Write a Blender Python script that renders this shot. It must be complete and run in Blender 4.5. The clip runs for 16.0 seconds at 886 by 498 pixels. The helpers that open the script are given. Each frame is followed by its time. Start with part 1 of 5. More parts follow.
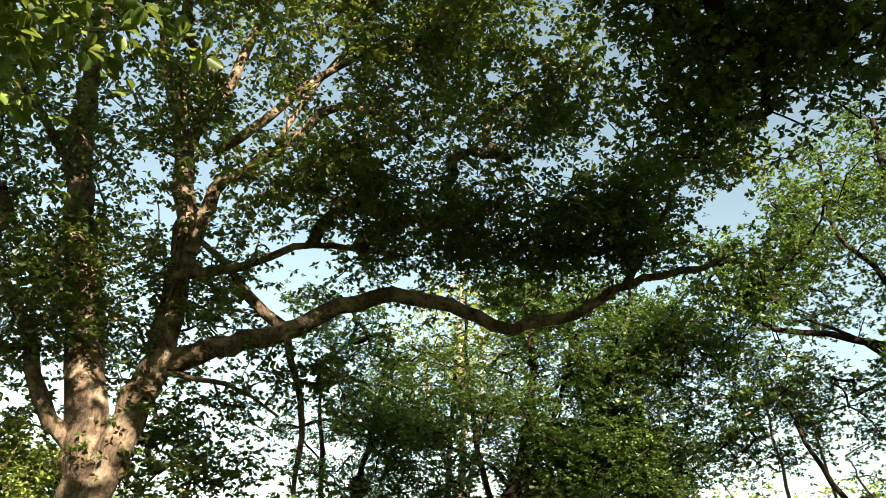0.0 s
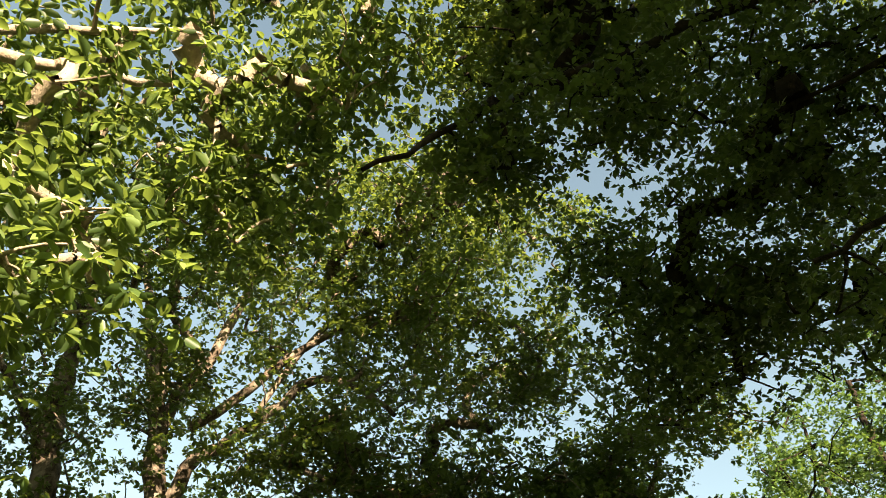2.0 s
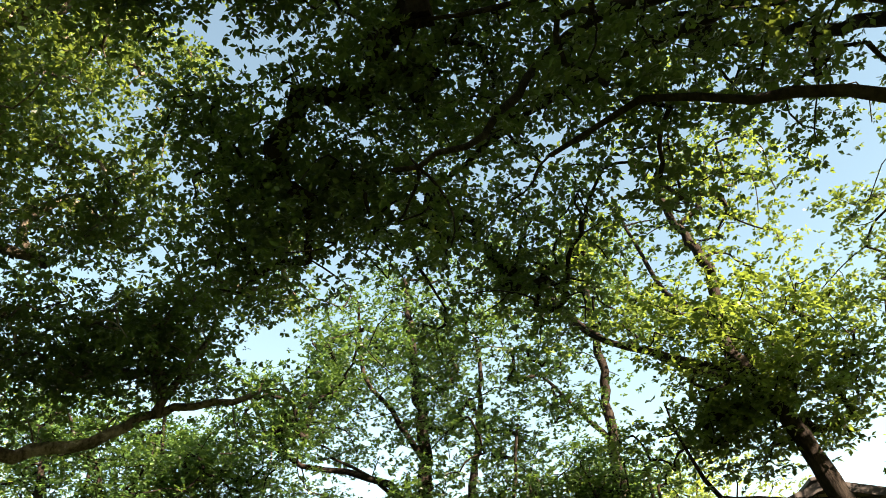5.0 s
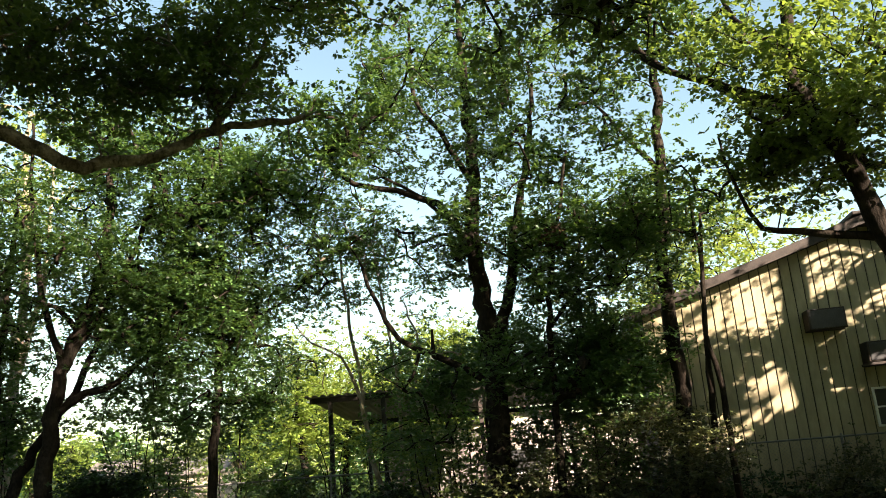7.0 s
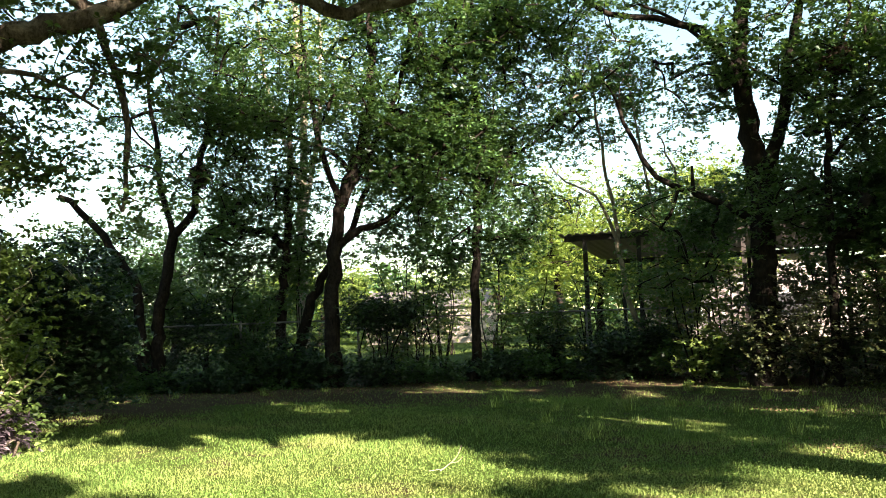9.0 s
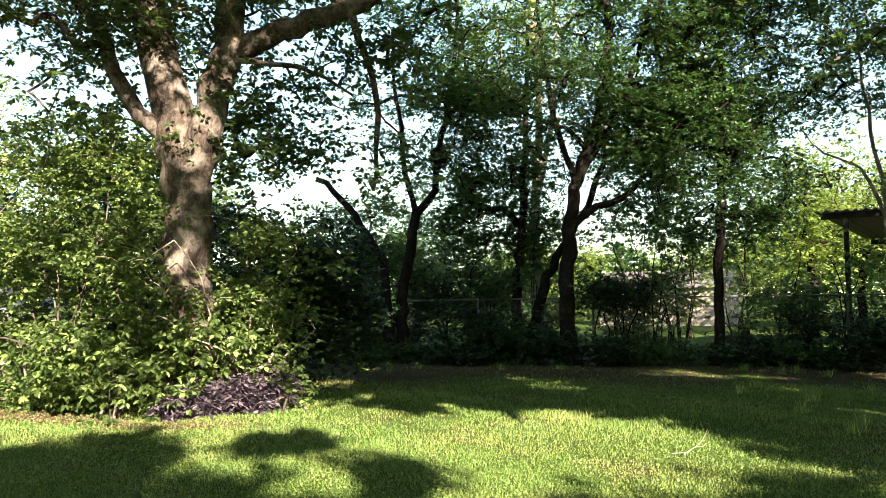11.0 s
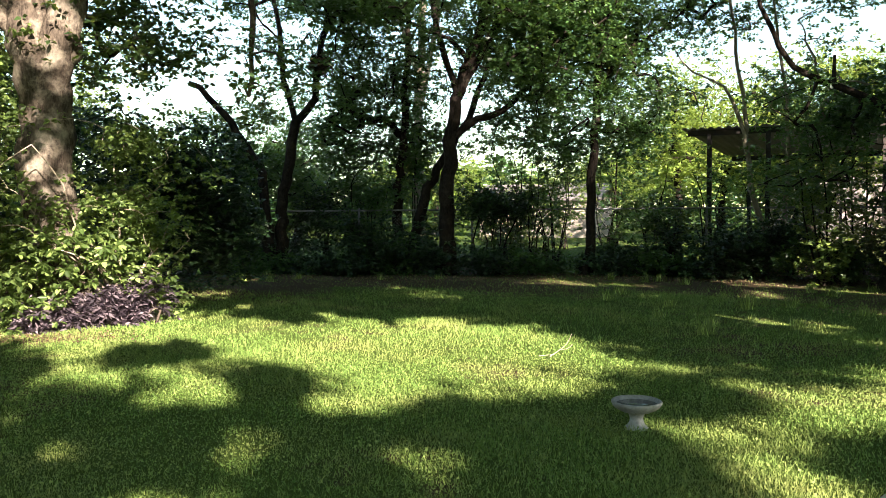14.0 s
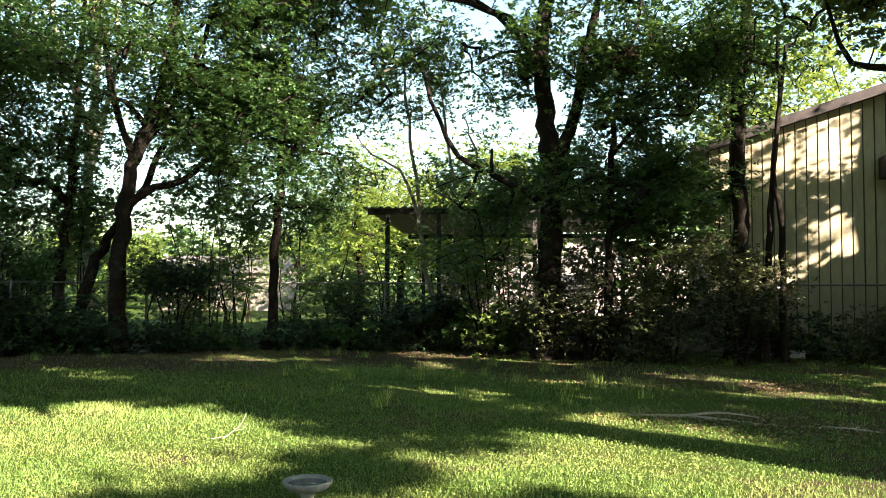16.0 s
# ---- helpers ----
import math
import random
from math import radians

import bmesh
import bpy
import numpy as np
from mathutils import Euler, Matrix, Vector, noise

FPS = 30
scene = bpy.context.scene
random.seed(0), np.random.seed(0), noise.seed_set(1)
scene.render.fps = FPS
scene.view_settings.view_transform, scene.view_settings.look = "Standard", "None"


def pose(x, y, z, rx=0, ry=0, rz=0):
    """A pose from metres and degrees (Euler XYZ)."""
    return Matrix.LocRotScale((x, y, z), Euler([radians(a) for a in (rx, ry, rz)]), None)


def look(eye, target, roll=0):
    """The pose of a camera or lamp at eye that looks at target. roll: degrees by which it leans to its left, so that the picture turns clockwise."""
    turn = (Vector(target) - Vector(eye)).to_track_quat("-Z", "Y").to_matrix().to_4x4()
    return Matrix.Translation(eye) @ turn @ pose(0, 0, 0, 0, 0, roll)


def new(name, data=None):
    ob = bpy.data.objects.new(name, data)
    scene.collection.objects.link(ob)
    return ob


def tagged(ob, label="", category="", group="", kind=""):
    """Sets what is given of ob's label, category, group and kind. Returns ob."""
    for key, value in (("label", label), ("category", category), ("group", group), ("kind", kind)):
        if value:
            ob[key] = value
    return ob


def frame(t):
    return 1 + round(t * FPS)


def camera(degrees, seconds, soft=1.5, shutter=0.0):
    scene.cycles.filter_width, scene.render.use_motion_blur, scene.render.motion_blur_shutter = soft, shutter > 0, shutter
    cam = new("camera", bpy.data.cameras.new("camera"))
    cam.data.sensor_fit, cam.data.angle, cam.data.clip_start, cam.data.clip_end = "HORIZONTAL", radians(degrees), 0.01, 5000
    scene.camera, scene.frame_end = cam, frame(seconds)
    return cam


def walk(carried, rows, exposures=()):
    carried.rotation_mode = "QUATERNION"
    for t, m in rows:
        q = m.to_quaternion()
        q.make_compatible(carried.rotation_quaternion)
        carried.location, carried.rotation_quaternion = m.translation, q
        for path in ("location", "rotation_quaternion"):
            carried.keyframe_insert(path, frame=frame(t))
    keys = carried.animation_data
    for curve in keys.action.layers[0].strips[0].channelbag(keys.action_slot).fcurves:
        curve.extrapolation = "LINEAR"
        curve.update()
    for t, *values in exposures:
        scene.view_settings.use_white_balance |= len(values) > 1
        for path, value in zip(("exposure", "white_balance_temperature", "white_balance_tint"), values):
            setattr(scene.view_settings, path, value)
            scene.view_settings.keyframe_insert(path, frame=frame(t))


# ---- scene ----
# ------------------------------------------------------------ camera
cam = camera(57.72, 16.0, soft=0.55)
# seconds, x, y, z, yaw (to the left), pitch (up), roll
PATH = [
    (0.0, -0.133, 0.041, 1.627, 0.07, 26.79, 1.88),
    (0.5, -0.127, 0.036, 1.638, 2.46, 33.1, 2.72),
    (1.0, -0.124, 0.047, 1.641, 2.8, 37.3, 2.57),
    (1.5, -0.111, 0.034, 1.646, 2.15, 40.78, 2.04),
    (2.0, -0.083, 0.005, 1.653, -1.05, 45.74, 0.13),
    (2.5, -0.003, -0.054, 1.637, -10.01, 49.21, -5.51),
    (3.0, 0.099, -0.051, 1.605, -21.65, 48.56, -10.6),
    (3.5, 0.147, -0.069, 1.592, -31.12, 45.85, -11.57),
    (3.7, 0.216, -0.069, 1.571, -33.25, 44.7, -10.96),
    (5.8, 0.041, -0.072, 1.751, -34.12, 25.8, -5.83),
    (6.0, 0.032, -0.067, 1.755, -32.62, 23.71, -5.31),
    (6.5, 0.041, -0.037, 1.759, -30.74, 18.69, -4.72),
    (7.0, 0.038, -0.028, 1.744, -29.73, 14.78, -4.54),
    (7.5, 0.011, -0.019, 1.718, -29.22, 9.76, -4.31),
    (8.0, 0.004, -0.002, 1.703, -26.65, 6.25, -3.98),
    (8.5, 0.055, 0.022, 1.668, -18.91, 5.52, -3.03),
    (9.0, 0.014, 0.066, 1.664, -11.12, 4.64, -2.17),
    (9.5, -0.026, 0.072, 1.651, -5.11, 4.44, -1.47),
    (10.0, -0.038, 0.127, 1.619, -1.4, 4.1, -1.18),
    (12.5, -0.132, -0.007, 1.619, 11.03, 0.25, -0.62),
    (13.0, -0.093, 0.004, 1.605, 5.91, -2.72, -0.67),
    (13.5, -0.061, 0.012, 1.602, 1.19, -2.81, -0.61),
    (14.0, -0.012, 0.031, 1.599, -2.88, -2.74, -0.39),
    (14.5, 0.014, 0.024, 1.605, -7.67, -2.11, -0.23),
    (15.0, 0.044, 0.005, 1.629, -15.47, -0.67, 0.13),
    (15.5, 0.084, 0.021, 1.627, -21.84, 1.5, 0.15),
    (16.0, 0.094, 0.0, 1.642, -24.88, 2.37, 0.19),
]


def turned(x, y, z, yaw, pitch, roll):
    ya, pa = radians(yaw), radians(pitch)
    ahead = Vector((-math.sin(ya) * math.cos(pa), math.cos(ya) * math.cos(pa), math.sin(pa)))
    return look((x, y, z), Vector((x, y, z)) + ahead, roll)


EXPOSURE = [(t, e, k, 22) for t, e, k in ((0.0, 2.6, 7700), (1.5, 2.72, 7900), (2.5, 3.2, 8100), (3.1, 3.65, 8000), (3.7, 3.8, 7700), (4.8, 3.2, 7350), (5.8, 2.75, 7100), (8.0, 2.82, 6750), (9.0, 2.95, 6450), (10.0, 2.9, 6350), (12.0, 2.68, 6350), (13.6, 2.83, 6300), (16.0, 3.05, 6350))]
walk(cam, [(t, turned(*p)) for t, *p in PATH], EXPOSURE)

# ------------------------------------------------------------ light
SUN_EL, SUN_AZ = 24.0, 160.0          # azimuth clockwise from +y
world = bpy.data.worlds.new("sky")
scene.world = world
world.use_nodes = True
wn = world.node_tree.nodes
sky = wn.new("ShaderNodeTexSky")
sky.sky_type, sky.sun_disc = "NISHITA", False
sky.sun_elevation, sky.sun_rotation = radians(SUN_EL), radians(SUN_AZ)
sky.air_density, sky.dust_density, sky.ozone_density = 1.0, 0.25, 0.1
wn["Background"].inputs["Strength"].default_value = 0.053
sky_tint = wn.new("ShaderNodeMix")                       # a tint multiplied over the sky takes some blue out
sky_tint.data_type, sky_tint.blend_type = "RGBA", "MULTIPLY"
sky_tint.inputs["Factor"].default_value = 1.0
sky_tint.inputs[7].default_value = (0.97, 1.08, 0.88, 1)
world.node_tree.links.new(sky.outputs["Color"], sky_tint.inputs[6])
world.node_tree.links.new(sky_tint.outputs[2], wn["Background"].inputs["Color"])
sun = new("sun", bpy.data.lights.new("sun", "SUN"))
sun.data.energy, sun.data.angle, sun.data.color = 5.0, radians(0.55), (1.0, 0.9, 0.74)
sun_dir = Vector((math.sin(radians(SUN_AZ)) * math.cos(radians(SUN_EL)), math.cos(radians(SUN_AZ)) * math.cos(radians(SUN_EL)), math.sin(radians(SUN_EL))))
sun.matrix_world = look(sun_dir * 60, (0, 0, 0))


# ------------------------------------------------------------ materials
def node_material(name):
    m = bpy.data.materials.new(name)
    m.use_nodes = True
    nt = m.node_tree
    return m, nt.nodes, nt.links, nt.nodes["Principled BSDF"]


def ramp(nodes, links, source, stops):
    r = nodes.new("ShaderNodeValToRGB")
    links.new(source, r.inputs["Fac"])
    e = r.color_ramp.elements
    e[0].position, e[0].color = stops[0][0], (*stops[0][1], 1)
    e[1].position, e[1].color = stops[-1][0], (*stops[-1][1], 1)
    for p, c in stops[1:-1]:
        k = e.new(p)
        k.color = (*c, 1)
    return r.outputs["Color"]


def coords(nodes, links, scale=(1, 1, 1), kind="Object"):
    tc, mp = nodes.new("ShaderNodeTexCoord"), nodes.new("ShaderNodeMapping")
    mp.inputs["Scale"].default_value = scale
    links.new(tc.outputs[kind], mp.inputs["Vector"])
    return mp.outputs["Vector"]


def noise_tex(nodes, links, vec, scale, detail=4.0, rough=0.55):
    n = nodes.new("ShaderNodeTexNoise")
    n.inputs["Scale"].default_value, n.inputs["Detail"].default_value, n.inputs["Roughness"].default_value = scale, detail, rough
    links.new(vec, n.inputs["Vector"])
    return n.outputs["Fac"]


def mixed(nodes, links, fac, a, b, mode="MIX"):
    m = nodes.new("ShaderNodeMix")
    m.data_type, m.blend_type = "RGBA", mode
    for socket, value in ((m.inputs["Factor"], fac), (m.inputs[6], a), (m.inputs[7], b)):
        if isinstance(value, (int, float)):
            socket.default_value = value
        elif isinstance(value, tuple):
            socket.default_value = (*value, 1)
        else:
            links.new(value, socket)
    return m.outputs[2]


def bumped(nodes, links, bsdf, height, strength, distance=0.02):
    b = nodes.new("ShaderNodeBump")
    b.inputs["Strength"].default_value, b.inputs["Distance"].default_value = strength, distance
    links.new(height, b.inputs["Height"])
    links.new(b.outputs["Normal"], bsdf.inputs["Normal"])


def leaf_material(name, dark, light, through_tint, share=0.42, gloss=0.45):
    """Leaves: each one of its own tone, glossy above, letting light through."""
    m, n, l, p = node_material(name)
    geo = n.new("ShaderNodeNewGeometry")
    col = ramp(n, l, geo.outputs["Random Per Island"], [(0.0, tuple(c * 0.6 for c in dark)), (0.45, dark), (0.8, tuple(c * 1.15 for c in light)), (1.0, tuple(min(1, c * 2.1) for c in light))])
    vec = coords(n, l)
    patch = noise_tex(n, l, vec, 0.9, 2.0)
    col = mixed(n, l, patch, mixed(n, l, 0.5, col, (0.75, 0.85, 0.75), "MULTIPLY"), col)
    l.new(col, p.inputs["Base Color"])
    p.inputs["Roughness"].default_value = gloss
    p.inputs["Specular IOR Level"].default_value = 0.35
    t = n.new("ShaderNodeBsdfTranslucent")
    l.new(mixed(n, l, geo.outputs["Random Per Island"], through_tint, tuple(c * 0.6 for c in through_tint)), t.inputs["Color"])
    mix = n.new("ShaderNodeMixShader")
    mix.inputs[0].default_value = share
    l.new(p.outputs[0], mix.inputs[1])
    l.new(t.outputs[0], mix.inputs[2])
    l.new(mix.outputs[0], n["Material Output"].inputs["Surface"])
    return m


def bark_material(name, dark, light, pale_blotch, amount=0.35):
    m, n, l, p = node_material(name)
    v = coords(n, l, (1, 1, 0.35))
    fissure = noise_tex(n, l, v, 22.0, 6.0, 0.65)
    col = ramp(n, l, fissure, [(0.32, dark), (0.62, light)])
    patch = ramp(n, l, noise_tex(n, l, coords(n, l), 2.6, 5.0, 0.7), [(0.62 - amount, (0, 0, 0)), (0.78 - amount * 0.4, (1, 1, 1))])
    l.new(mixed(n, l, patch, col, mixed(n, l, 0.7, col, pale_blotch)), p.inputs["Base Color"])
    p.inputs["Roughness"].default_value, p.inputs["Specular IOR Level"].default_value = 0.9, 0.08
    bumped(n, l, p, fissure, 0.9, 0.03)
    return m


def plain_material(name, a, b, scale=6.0, rough=0.7, metal=0.0, bump=0.2, stretch=(1, 1, 1)):
    """A surface of two close tones with stains and a fine relief."""
    m, n, l, p = node_material(name)
    v = coords(n, l, stretch)
    fine = noise_tex(n, l, v, scale * 6, 4.0)
    col = ramp(n, l, noise_tex(n, l, v, scale, 5.0, 0.65), [(0.3, a), (0.7, b)])
    col = mixed(n, l, 0.35, col, ramp(n, l, fine, [(0.3, tuple(c * 0.6 for c in a)), (0.7, b)]))
    l.new(col, p.inputs["Base Color"])
    p.inputs["Roughness"].default_value, p.inputs["Metallic"].default_value = rough, metal
    bumped(n, l, p, fine, bump, 0.01)
    return m


OAK_LEAF = leaf_material("oak_leaf", (0.016, 0.037, 0.014), (0.046, 0.082, 0.026), (0.23, 0.32, 0.045), 0.38, 0.4)
FENCE_LEAF = leaf_material("hardwood_leaf", (0.016, 0.042, 0.013), (0.048, 0.1, 0.028), (0.17, 0.3, 0.045), 0.36)
OVERHEAD_LEAF = leaf_material("overhead_leaf", (0.032, 0.065, 0.016), (0.085, 0.135, 0.034), (0.2, 0.29, 0.05))
FRESH_LEAF = leaf_material("fresh_leaf", (0.085, 0.135, 0.024), (0.17, 0.235, 0.045), (0.4, 0.49, 0.075), 0.46)
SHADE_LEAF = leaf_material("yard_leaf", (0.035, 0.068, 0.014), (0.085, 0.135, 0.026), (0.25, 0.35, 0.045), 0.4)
BUSH_LEAF = leaf_material("bush_leaf", (0.055, 0.09, 0.022), (0.14, 0.19, 0.05), (0.24, 0.34, 0.05))
# dark leaf of the evergreens; also puts fence-line shade into the undergrowth
SHADED_DARK_LEAF = leaf_material("shaded_dark_leaf", (0.012, 0.03, 0.011), (0.03, 0.06, 0.018), (0.06, 0.12, 0.03), 0.25)
BRUSH_LEAF = leaf_material("brush_leaf", (0.024, 0.034, 0.013), (0.07, 0.08, 0.028), (0.12, 0.13, 0.035), 0.3)
PURPLE_LEAF = leaf_material("purple_leaf", (0.035, 0.026, 0.033), (0.11, 0.085, 0.092), (0.12, 0.05, 0.08), 0.2)
DRY_LEAF = leaf_material("dry_leaf", (0.09, 0.055, 0.028), (0.2, 0.135, 0.07), (0.2, 0.12, 0.05), 0.2, 0.7)
NEST_LEAF = leaf_material("nest_leaf", (0.03, 0.018, 0.01), (0.09, 0.055, 0.03), (0.08, 0.04, 0.02), 0.15, 0.8)
def grass_material(name, tones, gloss=0.55):
    """Blades of close tones, greener and drier by patches of the lawn."""
    m, n, l, p = node_material(name)
    geo = n.new("ShaderNodeNewGeometry")
    col = ramp(n, l, geo.outputs["Random Per Island"], [(0.0, tones[0]), (0.6, tones[1]), (1.0, tones[2])])
    vec = coords(n, l)
    dry = ramp(n, l, noise_tex(n, l, vec, 0.7, 5.0, 0.65), [(0.45, (0, 0, 0)), (0.75, (1, 1, 1))])
    col = mixed(n, l, dry, col, mixed(n, l, 0.6, col, (0.3, 0.28, 0.1)))
    l.new(col, p.inputs["Base Color"])
    p.inputs["Roughness"].default_value, p.inputs["Specular IOR Level"].default_value = gloss, 0.08
    t = n.new("ShaderNodeBsdfTranslucent")
    l.new(col, t.inputs["Color"])
    mix = n.new("ShaderNodeMixShader")
    mix.inputs[0].default_value = 0.2
    l.new(p.outputs[0], mix.inputs[1])
    l.new(t.outputs[0], mix.inputs[2])
    l.new(mix.outputs[0], n["Material Output"].inputs["Surface"])
    return m


LAWN_BLADE = grass_material("lawn_blade", ((0.076, 0.14, 0.027), (0.132, 0.212, 0.046), (0.235, 0.31, 0.085)))
GRASS_BLADE = leaf_material("grass_blade", (0.11, 0.165, 0.03), (0.29, 0.36, 0.085), (0.3, 0.36, 0.07), 0.2, 0.5)
# pale blotches on dark tones put sun patches and shade into the oak's colour
OAK_BARK = bark_material("oak_bark", (0.016, 0.012, 0.009), (0.085, 0.067, 0.048), (0.36, 0.31, 0.23), 0.15)
# bark toned almost black, with the shade on trunks and limbs in its colour
SHADED_BARK = bark_material("shaded_bark", (0.006, 0.005, 0.0035), (0.02, 0.015, 0.011), (0.05, 0.041, 0.03), 0.12)
PALE_BARK = bark_material("pale_bark", (0.07, 0.056, 0.038), (0.21, 0.17, 0.115), (0.34, 0.29, 0.21), 0.3)


def ground_material():
    m, n, l, p = node_material("lawn_soil")
    v = coords(n, l)
    big, mid, fine = noise_tex(n, l, v, 0.35, 5.0), noise_tex(n, l, v, 3.0, 5.0, 0.65), noise_tex(n, l, v, 60.0, 4.0, 0.7)
    green = ramp(n, l, fine, [(0.25, (0.028, 0.045, 0.009)), (0.6, (0.065, 0.1, 0.018)), (0.85, (0.12, 0.165, 0.035))])
    soil = ramp(n, l, fine, [(0.3, (0.022, 0.016, 0.009)), (0.55, (0.07, 0.05, 0.028)), (0.8, (0.17, 0.125, 0.07))])
    both = n.new("ShaderNodeMath")
    both.operation = "MULTIPLY_ADD"
    both.inputs[1].default_value = 0.55
    l.new(mid, both.inputs[0])
    l.new(big, both.inputs[2])
    # worn bare on the shed side and under the fence trees, green again in the neighbours' yard
    place = n.new("ShaderNodeSeparateXYZ")
    l.new(v, place.inputs[0])
    total = both.outputs[0]
    for axis, a, b, gain in (("X", 4.5, 10.0, 0.12), ("Y", 13.5, 17.0, 0.22), ("Y", 22.0, 24.0, -0.4)):
        spread = n.new("ShaderNodeMapRange")
        spread.inputs["From Min"].default_value, spread.inputs["From Max"].default_value, spread.inputs["To Max"].default_value = a, b, gain
        l.new(place.outputs[axis], spread.inputs["Value"])
        add = n.new("ShaderNodeMath")
        l.new(total, add.inputs[0])
        l.new(spread.outputs["Result"], add.inputs[1])
        total = add.outputs[0]
    bare = ramp(n, l, total, [(0.84, (0, 0, 0)), (0.95, (1, 1, 1))])
    l.new(mixed(n, l, bare, green, soil), p.inputs["Base Color"])
    p.inputs["Roughness"].default_value, p.inputs["Specular IOR Level"].default_value = 0.95, 0.05
    bumped(n, l, p, fine, 0.7, 0.03)
    return m


GALV = plain_material("galvanised_steel", (0.1, 0.1, 0.095), (0.2, 0.195, 0.185), 8.0, 0.6, 0.5, 0.1)
CREAM = plain_material("cream_siding_paint", (0.26, 0.22, 0.12), (0.4, 0.35, 0.21), 1.6, 0.6, 0, 0.15, (1, 1, 0.3))
GROOVE = plain_material("siding_groove", (0.03, 0.026, 0.02), (0.06, 0.05, 0.035), 5.0, 0.8)
FASCIA = plain_material("weathered_brown_trim", (0.018, 0.013, 0.01), (0.045, 0.033, 0.024), 4.0, 0.8, 0, 0.3)
SHINGLE = plain_material("asphalt_shingle", (0.09, 0.08, 0.075), (0.17, 0.15, 0.135), 9.0, 0.95, 0, 0.5)
WHITE = plain_material("white_paint", (0.66, 0.66, 0.63), (0.8, 0.8, 0.77), 2.0, 0.6, 0, 0.12)
CONCRETE = plain_material("cast_concrete", (0.2, 0.2, 0.18), (0.4, 0.39, 0.36), 9.0, 0.85, 0, 0.5)
WOOD_DRY = plain_material("dead_wood", (0.22, 0.17, 0.12), (0.42, 0.35, 0.27), 12.0, 0.9, 0, 0.5)
TAN = plain_material("tan_brick_wall", (0.3, 0.24, 0.18), (0.45, 0.38, 0.3), 3.0, 0.85, 0, 0.3)
PALE_BRICK = plain_material("pale_pink_brick", (0.26, 0.21, 0.18), (0.42, 0.36, 0.32), 3.0, 0.85, 0, 0.3)
RUST = plain_material("rusty_sheet_metal", (0.09, 0.07, 0.06), (0.2, 0.15, 0.11), 5.0, 0.6, 0.5, 0.2)
# darker mottled concrete; the bowl's shade is put into its colour
SHADED_CONCRETE = plain_material("shaded_concrete", (0.1, 0.103, 0.09), (0.29, 0.285, 0.26), 9.0, 0.85, 0, 0.5)
BLACK = plain_material("dark_plastic", (0.02, 0.02, 0.02), (0.05, 0.05, 0.05), 5.0, 0.5)


# ------------------------------------------------------------ mesh helpers
def arrays_mesh(name, verts, quads, material):
    """A mesh from arrays of corners and of faces with four (or three) corners each."""
    me = bpy.data.meshes.new(name)
    verts, quads = np.asarray(verts, np.float32), np.asarray(quads, np.int32)
    k = quads.shape[1]
    me.vertices.add(len(verts))
    me.vertices.foreach_set("co", verts.ravel())
    me.loops.add(quads.size)
    me.loops.foreach_set("vertex_index", quads.ravel())
    me.polygons.add(len(quads))
    me.polygons.foreach_set("loop_start", np.arange(0, quads.size, k, dtype=np.int32))
    me.materials.append(material)
    me.update(calc_edges=True)
    return me


def smooth(me):
    me.polygons.foreach_set("use_smooth", np.ones(len(me.polygons), bool))
    return me


def under(ob, parent, label="", kind=""):
    ob.parent = parent
    return tagged(ob, label, kind=kind)


def part(name, bm, material, parent, label=""):
    me = bpy.data.meshes.new(name)
    bm.to_mesh(me)
    bm.free()
    me.materials.append(material)
    return under(new(name, me), parent, label)


def thing(name, place, label, category, group="", kind=""):
    ob = new(name)
    ob.empty_display_size = 0.1
    ob.location = place
    return tagged(ob, label, category, group, kind)


def add_box(bm, x0, y0, z0, x1, y1, z1, bevel=0.0):
    made = bmesh.ops.create_cube(bm, size=1.0)["verts"]
    for v in made:
        v.co = Vector(((x0 + x1) / 2 + v.co.x * (x1 - x0), (y0 + y1) / 2 + v.co.y * (y1 - y0), (z0 + z1) / 2 + v.co.z * (z1 - z0)))
    if bevel:
        edges = list({e for v in made for e in v.link_edges})
        bmesh.ops.bevel(bm, geom=edges, offset=bevel, segments=2, affect="EDGES", profile=0.5)
    return bm


def box(x0, y0, z0, x1, y1, z1, bevel=0.0):
    return add_box(bmesh.new(), x0, y0, z0, x1, y1, z1, bevel)


def lathe(profile, sides=28):
    """A turned shape from (radius, height) pairs."""
    bm = bmesh.new()
    rings = [[bm.verts.new((r * math.cos(2 * math.pi * k / sides), r * math.sin(2 * math.pi * k / sides), z)) for k in range(sides)] for r, z in profile]
    for a, b in zip(rings, rings[1:]):
        for k in range(sides):
            bm.faces.new((a[k], a[(k + 1) % sides], b[(k + 1) % sides], b[k]))
    for f in bm.faces:
        f.smooth = True
    return bm


def height(x, y):
    """The lawn's gentle swells."""
    return 0.035 * np.sin(x * 0.55 + 0.7) * np.cos(y * 0.43) + 0.02 * np.sin(x * 1.7 + y * 1.3) - 0.01


# ------------------------------------------------------------ trees
def curve_points(points, step=0.3):
    """A smooth line through the points."""
    p = np.asarray(points, float)
    p = np.vstack([2 * p[0] - p[1], p, 2 * p[-1] - p[-2]])
    out = []
    for i in range(1, len(p) - 2):
        a, b, c, d = p[i - 1:i + 3]
        n = max(2, int(np.linalg.norm(c - b) / step))
        t = np.linspace(0, 1, n, endpoint=False)[:, None]
        out.append(0.5 * (2 * b + (c - a) * t + (2 * a - 5 * b + 4 * c - d) * t ** 2 + (3 * b - a - 3 * c + d) * t ** 3))
    out.append(p[-2][None])
    return np.vstack(out)


